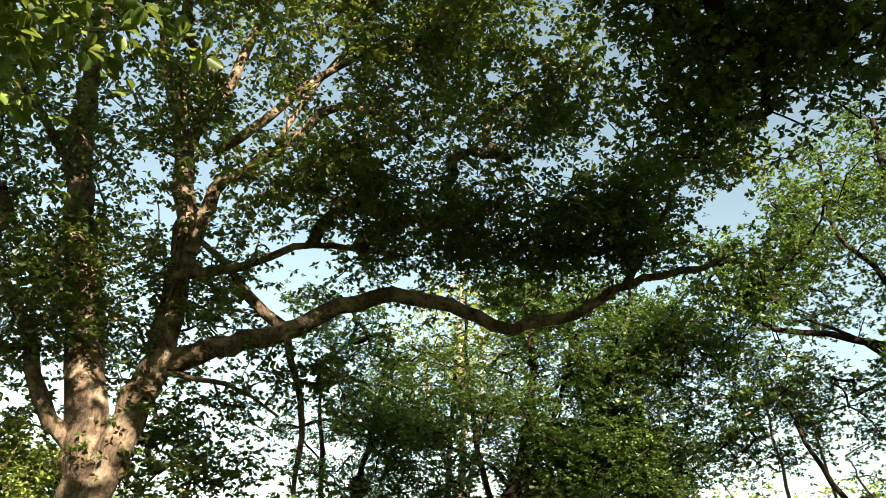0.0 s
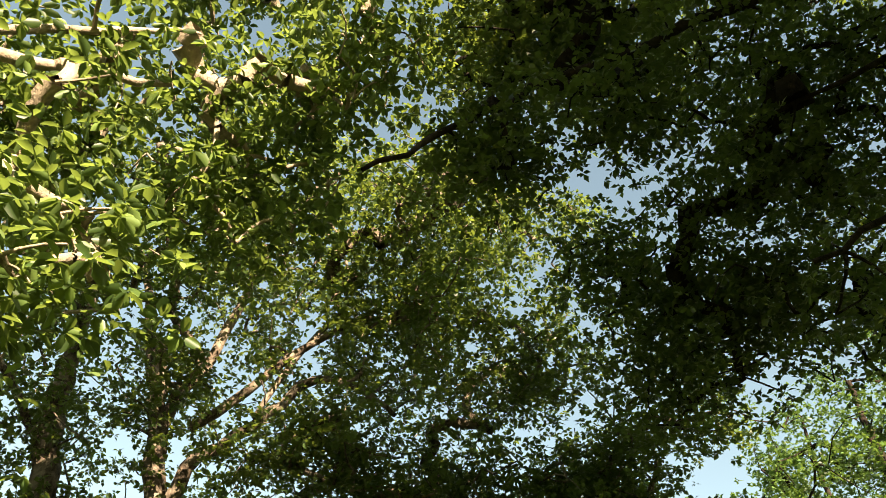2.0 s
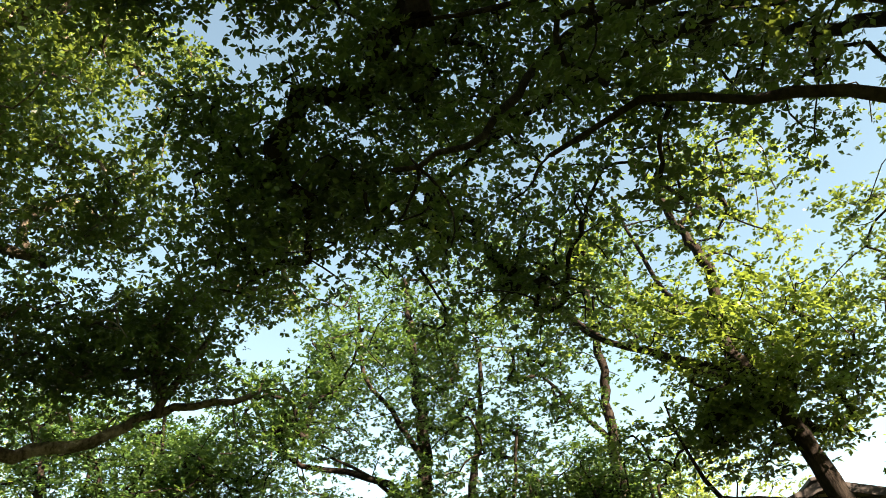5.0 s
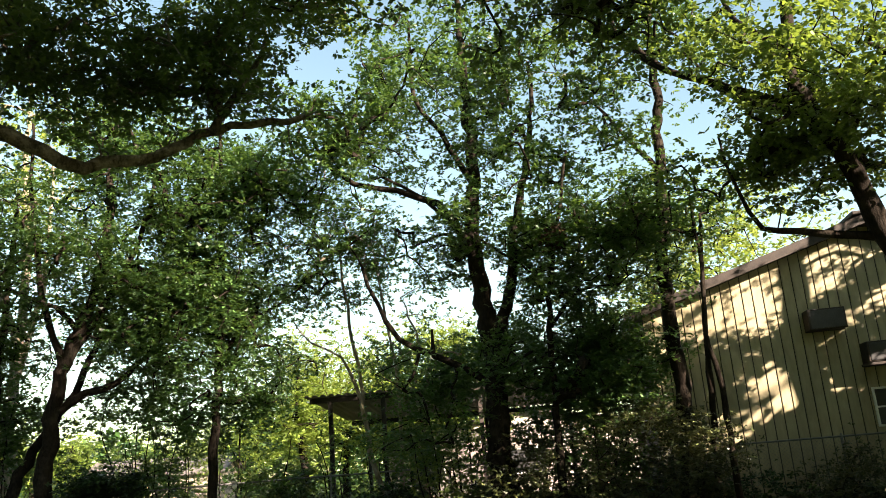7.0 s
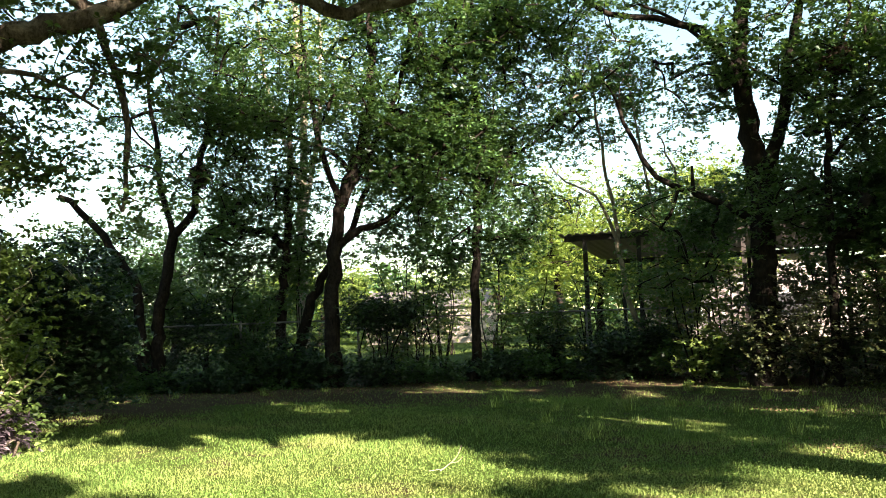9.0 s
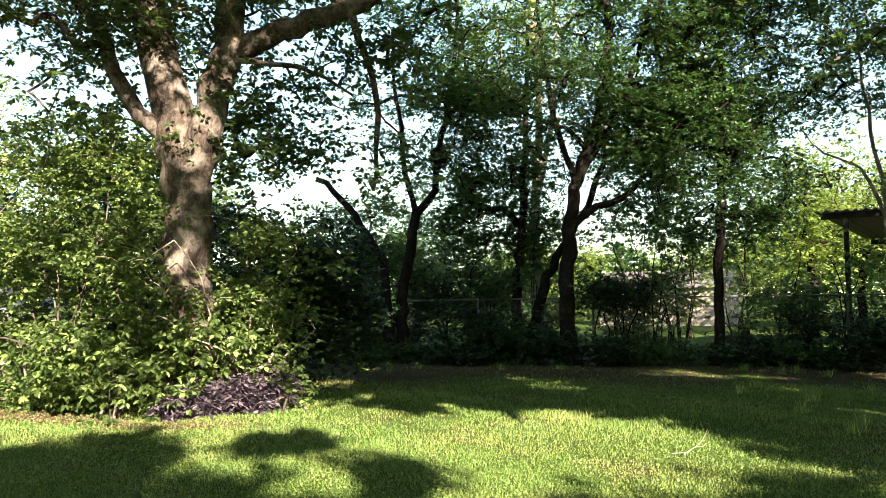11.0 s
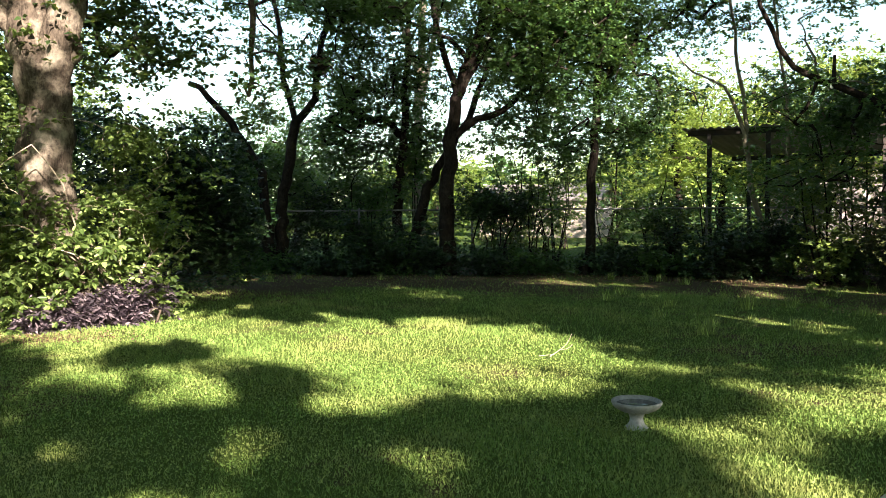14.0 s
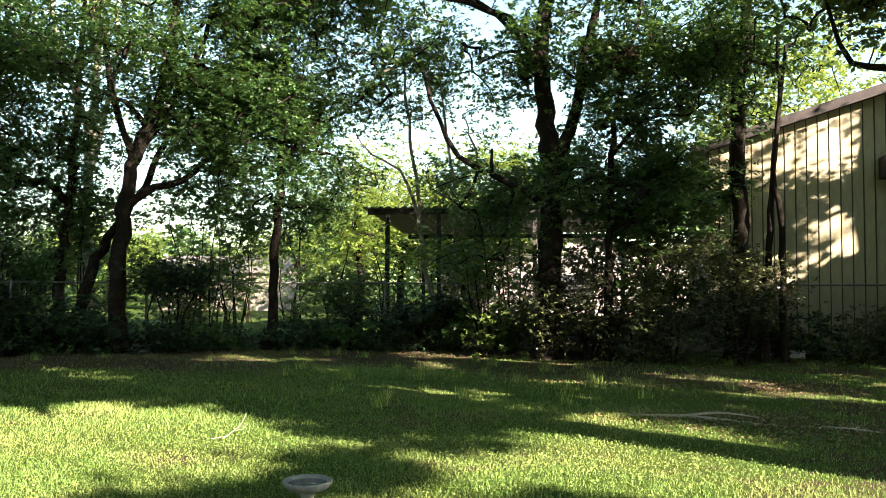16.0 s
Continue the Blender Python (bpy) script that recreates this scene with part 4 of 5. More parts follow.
tree("shade_tree", (8.65, -0.8, 0), "huge tree spreading shade-darkened limbs over the lawn", "tree",
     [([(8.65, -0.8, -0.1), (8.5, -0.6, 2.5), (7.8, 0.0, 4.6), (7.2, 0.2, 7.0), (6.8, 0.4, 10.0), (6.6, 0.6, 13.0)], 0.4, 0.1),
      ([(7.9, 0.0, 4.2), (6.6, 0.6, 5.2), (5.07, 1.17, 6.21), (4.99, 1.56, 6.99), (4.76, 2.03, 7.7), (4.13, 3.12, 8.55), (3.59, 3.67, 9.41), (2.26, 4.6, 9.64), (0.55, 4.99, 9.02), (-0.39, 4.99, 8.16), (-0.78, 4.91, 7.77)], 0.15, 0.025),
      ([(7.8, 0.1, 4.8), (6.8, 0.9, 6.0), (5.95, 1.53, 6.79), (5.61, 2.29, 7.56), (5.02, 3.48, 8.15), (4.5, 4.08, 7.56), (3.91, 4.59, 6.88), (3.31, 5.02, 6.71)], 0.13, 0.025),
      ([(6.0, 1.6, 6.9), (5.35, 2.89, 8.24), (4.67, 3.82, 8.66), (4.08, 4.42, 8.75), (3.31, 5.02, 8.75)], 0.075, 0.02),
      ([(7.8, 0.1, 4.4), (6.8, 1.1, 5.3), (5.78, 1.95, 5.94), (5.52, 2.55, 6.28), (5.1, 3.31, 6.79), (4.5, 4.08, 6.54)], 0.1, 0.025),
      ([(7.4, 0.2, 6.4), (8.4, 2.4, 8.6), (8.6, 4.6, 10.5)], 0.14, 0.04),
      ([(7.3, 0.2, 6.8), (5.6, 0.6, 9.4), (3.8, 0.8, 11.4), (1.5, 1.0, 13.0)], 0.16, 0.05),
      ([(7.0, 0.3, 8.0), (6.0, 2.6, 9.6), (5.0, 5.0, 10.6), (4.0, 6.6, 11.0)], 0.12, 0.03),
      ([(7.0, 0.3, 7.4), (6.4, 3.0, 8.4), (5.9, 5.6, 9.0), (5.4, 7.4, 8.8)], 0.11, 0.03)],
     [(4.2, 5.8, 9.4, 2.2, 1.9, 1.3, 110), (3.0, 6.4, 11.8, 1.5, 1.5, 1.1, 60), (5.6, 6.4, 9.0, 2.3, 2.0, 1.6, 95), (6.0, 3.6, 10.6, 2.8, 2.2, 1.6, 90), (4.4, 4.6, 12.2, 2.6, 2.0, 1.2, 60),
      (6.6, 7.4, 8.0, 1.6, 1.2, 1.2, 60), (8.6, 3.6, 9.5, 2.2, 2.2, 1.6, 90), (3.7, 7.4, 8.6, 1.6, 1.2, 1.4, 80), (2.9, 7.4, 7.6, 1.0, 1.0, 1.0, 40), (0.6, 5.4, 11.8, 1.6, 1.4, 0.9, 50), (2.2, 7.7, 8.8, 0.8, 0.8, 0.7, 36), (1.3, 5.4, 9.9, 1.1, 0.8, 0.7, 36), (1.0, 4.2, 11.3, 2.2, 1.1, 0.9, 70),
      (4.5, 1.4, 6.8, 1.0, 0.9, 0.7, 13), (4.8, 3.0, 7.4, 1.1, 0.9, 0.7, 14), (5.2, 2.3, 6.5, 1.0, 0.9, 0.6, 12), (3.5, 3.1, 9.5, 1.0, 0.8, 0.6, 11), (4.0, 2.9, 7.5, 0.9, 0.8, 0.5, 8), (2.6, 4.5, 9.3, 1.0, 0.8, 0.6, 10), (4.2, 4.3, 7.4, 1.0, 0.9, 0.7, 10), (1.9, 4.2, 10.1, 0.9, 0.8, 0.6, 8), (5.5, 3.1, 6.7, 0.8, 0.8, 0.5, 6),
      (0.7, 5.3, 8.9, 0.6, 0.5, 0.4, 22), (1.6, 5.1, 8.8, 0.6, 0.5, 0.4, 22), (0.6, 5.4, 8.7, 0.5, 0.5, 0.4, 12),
      # high clumps, mostly out of view, added to shade the oak limb and fence trees
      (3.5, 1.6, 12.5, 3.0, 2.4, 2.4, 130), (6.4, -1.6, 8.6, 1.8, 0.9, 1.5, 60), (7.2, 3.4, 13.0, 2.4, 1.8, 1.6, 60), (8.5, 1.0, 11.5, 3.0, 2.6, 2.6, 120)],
     SHADED_BARK, OAK_LEAF, 33, per_spray=33, leafy=3.4, size=0.082, spread=0.26)
tree("overhanging_tree", (-7.0, 1.0, 0), "near tree with large sunlit leaves overhead", "tree",
     [([(-7.2, 0.4, -0.1), (-6.8, 1.0, 3.0), (-5.4, 2.0, 5.2), (-3.6, 3.0, 6.6), (-2.2, 3.6, 7.2)], 0.2, 0.03),
      ([(-4.4, 2.6, 6.0), (-3.4, 3.6, 8.0), (-2.6, 4.4, 9.4)], 0.07, 0.02),
      ([(-6.6, 1.2, 3.6), (-5.8, 1.3, 7.5), (-4.4, 1.4, 10.5), (-3.0, 1.4, 13.0)], 0.14, 0.03)],
     [(-3.0, 3.3, 6.0, 0.9, 0.8, 0.5, 16), (-1.2, 4.8, 9.5, 0.9, 0.8, 0.7, 44), (-2.7, 6.3, 9.2, 0.9, 0.9, 0.8, 40), (-2.4, 5.6, 8.4, 1.2, 1.0, 0.9, 36), (-3.8, 4.8, 8.3, 1.3, 1.2, 1.0, 40), (-5.2, 5.2, 8.0, 1.8, 1.5, 1.4, 60), (-2.9, 4.5, 10.9, 1.1, 0.9, 0.6, 30), (-1.7, 5.1, 12.1, 0.8, 0.7, 0.5, 22), (-2.7, 3.4, 5.2, 0.7, 0.6, 0.6, 26)], PALE_BARK, OVERHEAD_LEAF, 34, per_spray=32, fine=True, size=0.1, spread=0.25)
# unseen trees added behind the onlooker, placed to shade the near lawn
def shade_over(x, y, wide, deep, n, far=20.0, z=0.0):
    """A bough of leaves far metres towards the sun from the place that it shades."""
    c = Vector((x, y, z)) + sun_dir * far
    return c.x, c.y, c.z, wide, deep * 0.6, deep * 0.38, n


# gaps cut in the added crowns so that sun reaches these lawn patches
SUNNY = ((-2.3, 5.5, 0.28, 0.12), (-2.6, 8.3, 0.3, 0.32), (-1.9, 7.0, 0.5, 0.35), (-1.15, 5.7, 0.2, 0.35), (-0.35, 6.8, 0.6, 0.6), (0.05, 5.1, 0.18, 0.4), (0.5, 5.15, 0.1, 0.1), (-1.6, 4.55, 0.18, 0.06),
         (-3.5, 6.95, 0.25, 0.02), (2.1, 8.6, 0.36, 0.3), (1.45, 7.05, 0.25, 0.1), (3.4, 8.1, 0.4, 0.08), (2.75, 8.05, 0.15, 0.06), (2.55, 6.2, 0.12, 0.06), (3.15, 6.4, 0.1, 0.1), (1.9, 7.4, 0.1, 0.05),
         (4.9, 11.4, 0.4, 0.1), (5.5, 10.5, 0.5, 0.1), (8.2, 10.0, 0.5, 0.1), (9.2, 9.2, 0.5, 0.1), (5.0, 7.4, 0.25, 0.05), (-2.8, 13.9, 0.4, 0.1), (1.74, 5.95, 0.08, 0.05))
tree("unseen_tree", (1.5, -14.5, 0), "unseen broad leafy tree added to shade the near lawn", "tree",
     [([(1.5, -14.5, -0.1), (1.4, -14.3, 3.0), (1.2, -14.0, 6.0), (1.0, -13.8, 9.0)], 0.3, 0.08),
      ([(1.4, -14.4, 3.2), (-1.0, -13.4, 6.0), (-3.0, -12.8, 8.0)], 0.14, 0.04), ([(1.3, -14.2, 4.0), (4.0, -14.0, 6.6), (7.0, -13.6, 8.0)], 0.14, 0.04)],
     [shade_over(*p) for p in ((-6.0, 7.4, 1.4, 1.2, 46), (-4.4, 7.3, 0.8, 1.2, 30), (-8.0, 8.0, 1.5, 1.3, 40), (-5.2, 5.3, 1.0, 0.5, 36), (-6.8, 5.0, 1.3, 1.0, 40), (-2.9, 6.5, 0.5, 0.35, 14), (-1.1, 6.1, 0.6, 0.3, 12), (0.2, 5.85, 0.8, 0.35, 16),
                                 (1.5, 5.6, 0.6, 0.3, 12), (1.0, 4.8, 1.0, 0.35, 12), (-0.6, 4.8, 0.6, 0.25, 9), (3.3, 4.4, 0.6, 0.3, 18), (-2.6, 8.9, 0.3, 0.25, 8), (-2.5, 4.9, 0.8, 0.25, 14), (-1.4, 7.5, 0.25, 0.2, 6), (7.8, 6.9, 0.8, 0.7, 44), (7.6, 5.2, 0.7, 0.6, 40), (9.4, 7.3, 1.0, 0.4, 40), (7.1, 8.1, 0.8, 0.2, 18), (3.0, 7.8, 0.5, 0.15, 4), (2.4, 9.0, 0.7, 0.5, 6), (2.7, 7.2, 0.5, 0.3, 4), (3.5, 8.4, 0.7, 0.35, 8), (2.0, 6.6, 0.4, 0.2, 3))],
     SHADED_BARK, OAK_LEAF, 35, per_spray=30, size=0.25, gaps=SUNNY)
# out of view too: added to shade the far lawn and the fence trees
tree("unseen_tree", (12.5, -4.5, 0), "unseen tall dense tree added to shade the far lawn", "tree",
     [([(12.5, -4.5, -0.1), (12.4, -4.3, 4.0), (12.0, -4.0, 8.0), (11.8, -3.8, 13.0)], 0.34, 0.08),
      ([(12.4, -4.3, 4.5), (9.6, -3.4, 7.6), (7.0, -2.8, 10.0)], 0.16, 0.05), ([(12.3, -4.2, 5.0), (15.0, -3.6, 8.0), (17.5, -3.0, 10.0)], 0.16, 0.05)],
     [(4.0, -2.2, 11.0, 2.8, 2.2, 2.2, 190), (8.5, -2.2, 11.2, 3.2, 2.4, 2.2, 210), (13.0, -2.4, 11.2, 3.4, 2.6, 2.2, 120), (17.2, -2.4, 11.0, 3.0, 2.6, 2.4, 46), (7.8, -5.0, 14.8, 2.6, 1.4, 1.0, 60)]
     + [shade_over(*p, 18.0) for p in ((4.5, 9.1, 0.9, 0.25, 13), (6.6, 9.6, 1.2, 0.15, 22), (9.8, 10.2, 1.2, 0.2, 22), (2.4, 11.2, 0.5, 0.12, 8), (-0.8, 13.6, 1.6, 0.7, 60), (2.4, 13.4, 1.6, 0.8, 64), (5.4, 13.0, 1.5, 0.6, 50), (8.4, 12.8, 1.4, 0.5, 44), (11.0, 12.2, 1.2, 0.5, 36), (3.2, 10.4, 0.8, 0.35, 14), (4.4, 10.0, 0.7, 0.2, 8), (3.6, 11.9, 0.9, 0.3, 22), (1.6, 12.4, 0.8, 0.2, 16), (2.5, 15.4, 1.8, 0.6, 50), (5.5, 15.0, 1.4, 0.5, 36), (-1.5, 15.6, 1.5, 0.6, 44), (8.2, 14.4, 1.2, 0.4, 26), (-2.7, 14.4, 0.8, 0.4, 22), (6.6, 11.6, 0.8, 0.12, 14))],
     SHADED_BARK, OAK_LEAF, 36, per_spray=13, size=0.35, gaps=SUNNY)
# out of view, added so that a trunk's shadow falls on the shed
tree("unseen_tree", (19.0, 7.0, 0), "unseen thick-trunked tree added to shadow the shed wall", "tree",
     [([(19.2, 6.8, -0.1), (19.1, 6.9, 3.0), (18.9, 7.2, 6.0), (19.0, 7.2, 9.5)], 0.3, 0.16),
      ([(18.95, 7.1, 5.6), (18.2, 7.6, 6.6), (17.4, 8.0, 6.4), (16.6, 8.2, 5.8)], 0.12, 0.04)],
     [(19.0, 6.8, 10.5, 2.6, 2.4, 2.0, 60), (17.2, 8.0, 6.4, 1.2, 1.0, 0.8, 16), (17.0, 6.6, 7.6, 2.2, 1.2, 1.0, 22), (20.5, 6.4, 7.4, 1.6, 1.2, 1.2, 22)], SHADED_BARK, OAK_LEAF, 37, per_spray=30, size=0.14)


# row of trees out of view, added to shade the shed's lower wall and brush
for k, (x, y, top) in enumerate([(15.4, 4.2, 6.4), (17.8, 5.2, 7.2), (20.2, 5.4, 7.4), (22.8, 4.6, 7.4), (25.0, 2.6, 7.4)]):
    tree("unseen_hedge_tree", (x, y, 0), "unseen dense hedge tree added to shade the shed's lower wall", "tree",
         [([(x, y, -0.1), (x + 0.1, y, top * 0.35), (x, y + 0.1, top * 0.75)], 0.12, 0.04)],
         [(x, y, top * 0.5, 1.8, 1.1, top * 0.5, 170)], SHADED_BARK, OAK_LEAF, 90 + k, per_spray=14, size=0.31, group="hedge trees")
# canopy above and behind the onlooker, unseen, added to cut the sky light
tree("unseen_tree", (-4.5, -6.5, 0), "unseen tree with a high canopy added to dim the yard", "tree",
     [([(-4.5, -6.5, -0.1), (-4.4, -6.3, 4.0), (-4.0, -6.0, 9.5), (-3.6, -5.6, 15.0)], 0.38, 0.1),
      ([(-4.2, -6.2, 6.0), (-2.5, -5.6, 11.4), (-1.0, -6.0, 14.7)], 0.2, 0.05), ([(-4.3, -6.2, 5.6), (-6.5, -3.6, 11.0), (-8.0, -1.0, 14.5)], 0.18, 0.05)],
     [(-2.2, -5.5, 15.5, 2.4, 2.6, 1.3, 80), (-9.5, 1.0, 15.1, 2.8, 2.8, 1.2, 70), (-12.0, -6.0, 13.0, 2.6, 2.6, 2.0, 60), (8.5, -7.5, 15.0, 3.4, 3.0, 1.4, 70), shade_over(-5.0, 11.7, 0.6, 1.2, 6, 20.0, 3.4), (-9.5, 4.0, 14.5, 3.2, 2.8, 1.6, 90), (-2.0, -0.8, 15.6, 2.2, 1.8, 1.0, 50)],
     SHADED_BARK, OAK_LEAF, 38, per_spray=18, size=0.32, spread=0.35)


def leaf_nest(place, label, seed, r=0.3):
    """A squirrel's ball of dry leaves and sticks wedged in a fork."""
    rng = np.random.default_rng(seed)
    root = thing("leaf_nest", place, label, "nest")
    d = rng.standard_normal((700, 3))
    d = d / np.linalg.norm(d, axis=1)[:, None] * r * rng.random((700, 1)) ** 0.4 * [[1.0, 0.9, 1.15]]
    v, q = leaf_arrays(d, rng.uniform(0.07, 0.14, 700), rng, 0.3, 0.6, fine=False)
    under(new("leaves", arrays_mesh("leaves", v, q, NEST_LEAF)), root)
    for k in range(7):
        a = rng.uniform(0, 2 * np.pi)
        tip = np.array([np.cos(a), np.sin(a), rng.uniform(-0.7, 0.5)]) * r * 1.4
        v, q = tube(curve_points([tuple(-tip * 0.6), (0.02, 0.0, 0.05), tuple(tip)], 0.1), np.full(len(curve_points([tuple(-tip * 0.6), (0.02, 0.0, 0.05), tuple(tip)], 0.1)), 0.006), 4, rng)
        under(new("stick", arrays_mesh("stick", v, q, SHADED_BARK)), root)
    return root


leaf_nest((-2.12, 21.7, 5.5), "dark ball of dry leaves wedged in the forked tree", 7)
leaf_nest((10.75, 13.82, 6.4), "dark ball of dry leaves wedged in the crooked tree", 8, 0.34)


# unseen house added at the onlooker's back, with added trees closing the yard's sides
gable_house("unseen_house", (-12.0, -21.0, 0), 0, 22.0, 1.0, 3.0, 5.6, TAN, "unseen brick house added at the back of the onlooker")

# ------------------------------------------------------------ far trees beyond the fence
def far_tree(x, y, tall, wide, leaf, seed, label, low=0.35, n=170, size=0.15):
    return tree("background_tree", (x, y, 0), label, "tree",
                [([(x, y, -0.1), (x + 0.2, y, tall * 0.3), (x, y + 0.2, tall * 0.6), (x + 0.1, y, tall * 0.85)], 0.22, 0.05)],
                [(x, y, tall * (1 + low) / 2, wide, wide, tall * (1 - low) / 2, n), (x + wide * 0.5, y - wide * 0.2, tall * 0.5, wide * 0.7, wide * 0.7, tall * 0.25, n // 3), (x - wide * 0.5, y, tall * 0.55, wide * 0.7, wide * 0.7, tall * 0.25, n // 3)],
                SHADED_BARK, leaf, seed, per_spray=32, size=size, spread=0.55, twig=0.01, leafy=2.5 if size < 0.2 else 1.6)


tree("background_tree", (0.6, 26.5, 0), "tall pale-stemmed tree standing in full sun", "tree",
     [([(0.6, 26.5, -0.1), (0.5, 26.5, 4.0), (0.7, 26.5, 8.0), (0.5, 26.4, 12.0), (0.6, 26.4, 15.0)], 0.2, 0.05),
      ([(0.6, 26.5, 5.0), (1.2, 26.4, 8.0), (1.3, 26.3, 12.0)], 0.1, 0.03), ([(0.6, 26.5, 6.0), (-0.4, 26.4, 9.0), (-0.8, 26.3, 12.5)], 0.09, 0.03)],
     [(0.5, 26.4, 11.0, 2.2, 2.0, 4.5, 130)], PALE_BARK, FRESH_LEAF, 50, per_spray=24, size=0.13, spread=0.4, leafy=2.2)
far_tree(-22, 29, 11.5, 3.6, FRESH_LEAF, 51, "bright yellow-green tree behind the white house")
far_tree(-14, 31, 9.0, 3.2, FRESH_LEAF, 52, "bright leafy tree beyond the fence", 0.2)
far_tree(10.8, 31.5, 7.5, 2.4, FRESH_LEAF, 53, "sunlit yellow-green tree behind the carport", 0.4, 90)
far_tree(16.4, 41.0, 8.5, 3.6, FRESH_LEAF, 61, "sunlit yellow-green tree across the neighbours' lawn", 0.05, 200)
far_tree(21.0, 41.0, 7.5, 3.2, FRESH_LEAF, 62, "sunlit yellow-green tree across the neighbours' lawn", 0.05, 180)
far_tree(17, 33, 8.5, 3.2, FRESH_LEAF, 54, "sunlit tree behind the carport", 0.4)
far_tree(-5, 38, 7.0, 3.4, FENCE_LEAF, 55, "leafy tree in the neighbours' yard", 0.2)
far_tree(2, 52, 5.5, 4.0, FRESH_LEAF, 56, "distant sunlit tree beyond the yards", 0.2, 170, 0.15)
far_tree(14, 56, 6.5, 4.4, FRESH_LEAF, 57, "distant sunlit tree beyond the yards", 0.2, 170, 0.15)
far_tree(26, 44, 10.0, 4.4, FENCE_LEAF, 58, "distant tree beyond the shed", 0.2, 170, 0.15)
far_tree(23, 21, 12.0, 3.6, FRESH_LEAF, 59, "tall sunlit tree behind the shed", 0.35)
# out of view at the sides and back, added to hold off sky light
far_tree(-13, -3, 12.0, 4.0, OAK_LEAF, 81, "unseen big tree added at the side of the yard to block light", 0.15, 120, 0.34)
far_tree(-15, -8, 12.0, 4.0, OAK_LEAF, 82, "unseen big tree added at the side of the yard to block light", 0.15, 120, 0.34)
far_tree(29, 7, 12.0, 4.0, OAK_LEAF, 83, "unseen big tree added at the side of the yard to block light", 0.15, 120, 0.34)
far_tree(-19.5, 4, 10.0, 3.6, OAK_LEAF, 88, "unseen big tree added at the side of the yard to block light", 0.1, 150, 0.34)
far_tree(-16, 1, 17.0, 5.0, OAK_LEAF, 87, "unseen big tree added at the side of the yard to block light", 0.15, 150, 0.36)
far_tree(-10, -17, 11.0, 4.0, OAK_LEAF, 84, "unseen big tree added at the back of the yard to block light", 0.15, 120, 0.34)
far_tree(23, -9, 12.0, 4.0, OAK_LEAF, 85, "unseen big tree added at the side of the yard to block light", 0.15, 120, 0.34)
far_tree(-22, -6, 11.0, 4.0, OAK_LEAF, 86, "unseen big tree added at the side of the yard to block light", 0.15, 120, 0.34)
far_tree(-30, 36, 10.0, 4.4, FENCE_LEAF, 60, "distant tree beside the white house", 0.2, 170, 0.15)


def far_woods():
    """An uneven belt of trees that closes the distance all round."""
    rng = np.random.default_rng(4)
    n = 52000
    az = np.where(rng.random(n) < 0.75, rng.uniform(-0.8, 1.4, n), rng.uniform(0, 2 * np.pi, n))
    d = rng.uniform(62, 90, n)
    crest = 4.2 + 1.5 * np.sin(az * 7) + 1.1 * np.sin(az * 19 + 1) + 0.8 * np.sin(az * 43 + 2)
    z = crest * rng.random(n) ** 0.7
    v, q = leaf_arrays(np.stack([np.sin(az) * d, np.cos(az) * d, z], 1), rng.uniform(0.35, 0.75, n), rng, 0.2, 0.8, distant=True)
    return tagged(new("far_woods", arrays_mesh("far_woods", v, q, FENCE_LEAF)), "distant belt of leafy trees", "woods", kind="stuff")


far_woods()


# ------------------------------------------------------------ bushes
def bush(name, place, blobs, leaf, label, seed, per_spray=40, size=0.09, stems=7, bark=None, spread=0.2, slim=0.58, category="bush", droop=0.25, fine=False):
    """Several stems from the ground, each bending outwards, with leafy sprays."""
    rng = np.random.default_rng(seed + 900)
    x, y, z = place
    limbs = []
    for k in range(stems):
        cx, cy, cz, rx, ry, rz, _ = blobs[k % len(blobs)]
        tip = np.array([cx, cy, cz]) + rng.uniform(-0.6, 0.6, 3) * [rx, ry, rz]
        foot = np.array([x, y, -0.05]) + np.append(rng.uniform(-0.25, 0.25, 2), 0)
        mid = foot * 0.55 + tip * 0.45 + [0, 0, 0.25 * rz] + rng.uniform(-0.2, 0.2, 3) * [rx, ry, 0]
        fork = mid * 0.4 + tip * 0.6 + rng.uniform(-0.3, 0.3, 3) * [rx, ry, 0.3 * rz]
        limbs.append(([tuple(foot), tuple(mid), tuple(fork), tuple(tip)], 0.024, 0.007))
    return tree(name, place, label, category, limbs, blobs, bark or OAK_BARK, leaf, seed, per_spray, size, spread, 0.004, slim=slim, droop=droop, flare=0.2, fine=fine, leafy=2.4)


bush("bush", (-7.3, 12.0, 0), [(-7.6, 12.0, 2.0, 1.6, 1.1, 1.7, 120), (-6.4, 11.9, 2.5, 1.1, 0.9, 1.3, 80), (-8.8, 12.3, 1.3, 1.4, 1.0, 1.1, 80), (-7.2, 12.4, 3.5, 1.7, 1.0, 1.1, 80), (-6.2, 11.5, 3.0, 0.7, 0.5, 0.9, 24), (-6.7, 11.5, 3.7, 1.2, 0.6, 1.0, 60)], BUSH_LEAF, "large sunlit green bush beside the oak trunk", 61, 46, 0.064, stems=16, spread=0.16, fine=True)
bush("bush", (-5.9, 11.3, 0), [(-6.2, 11.3, 0.75, 0.9, 0.6, 0.6, 60), (-5.2, 11.2, 0.8, 0.7, 0.5, 0.6, 46)], BUSH_LEAF, "bright leafy shrub at the oak's foot", 62, 44, 0.09, droop=0.5, slim=0.46, fine=True)
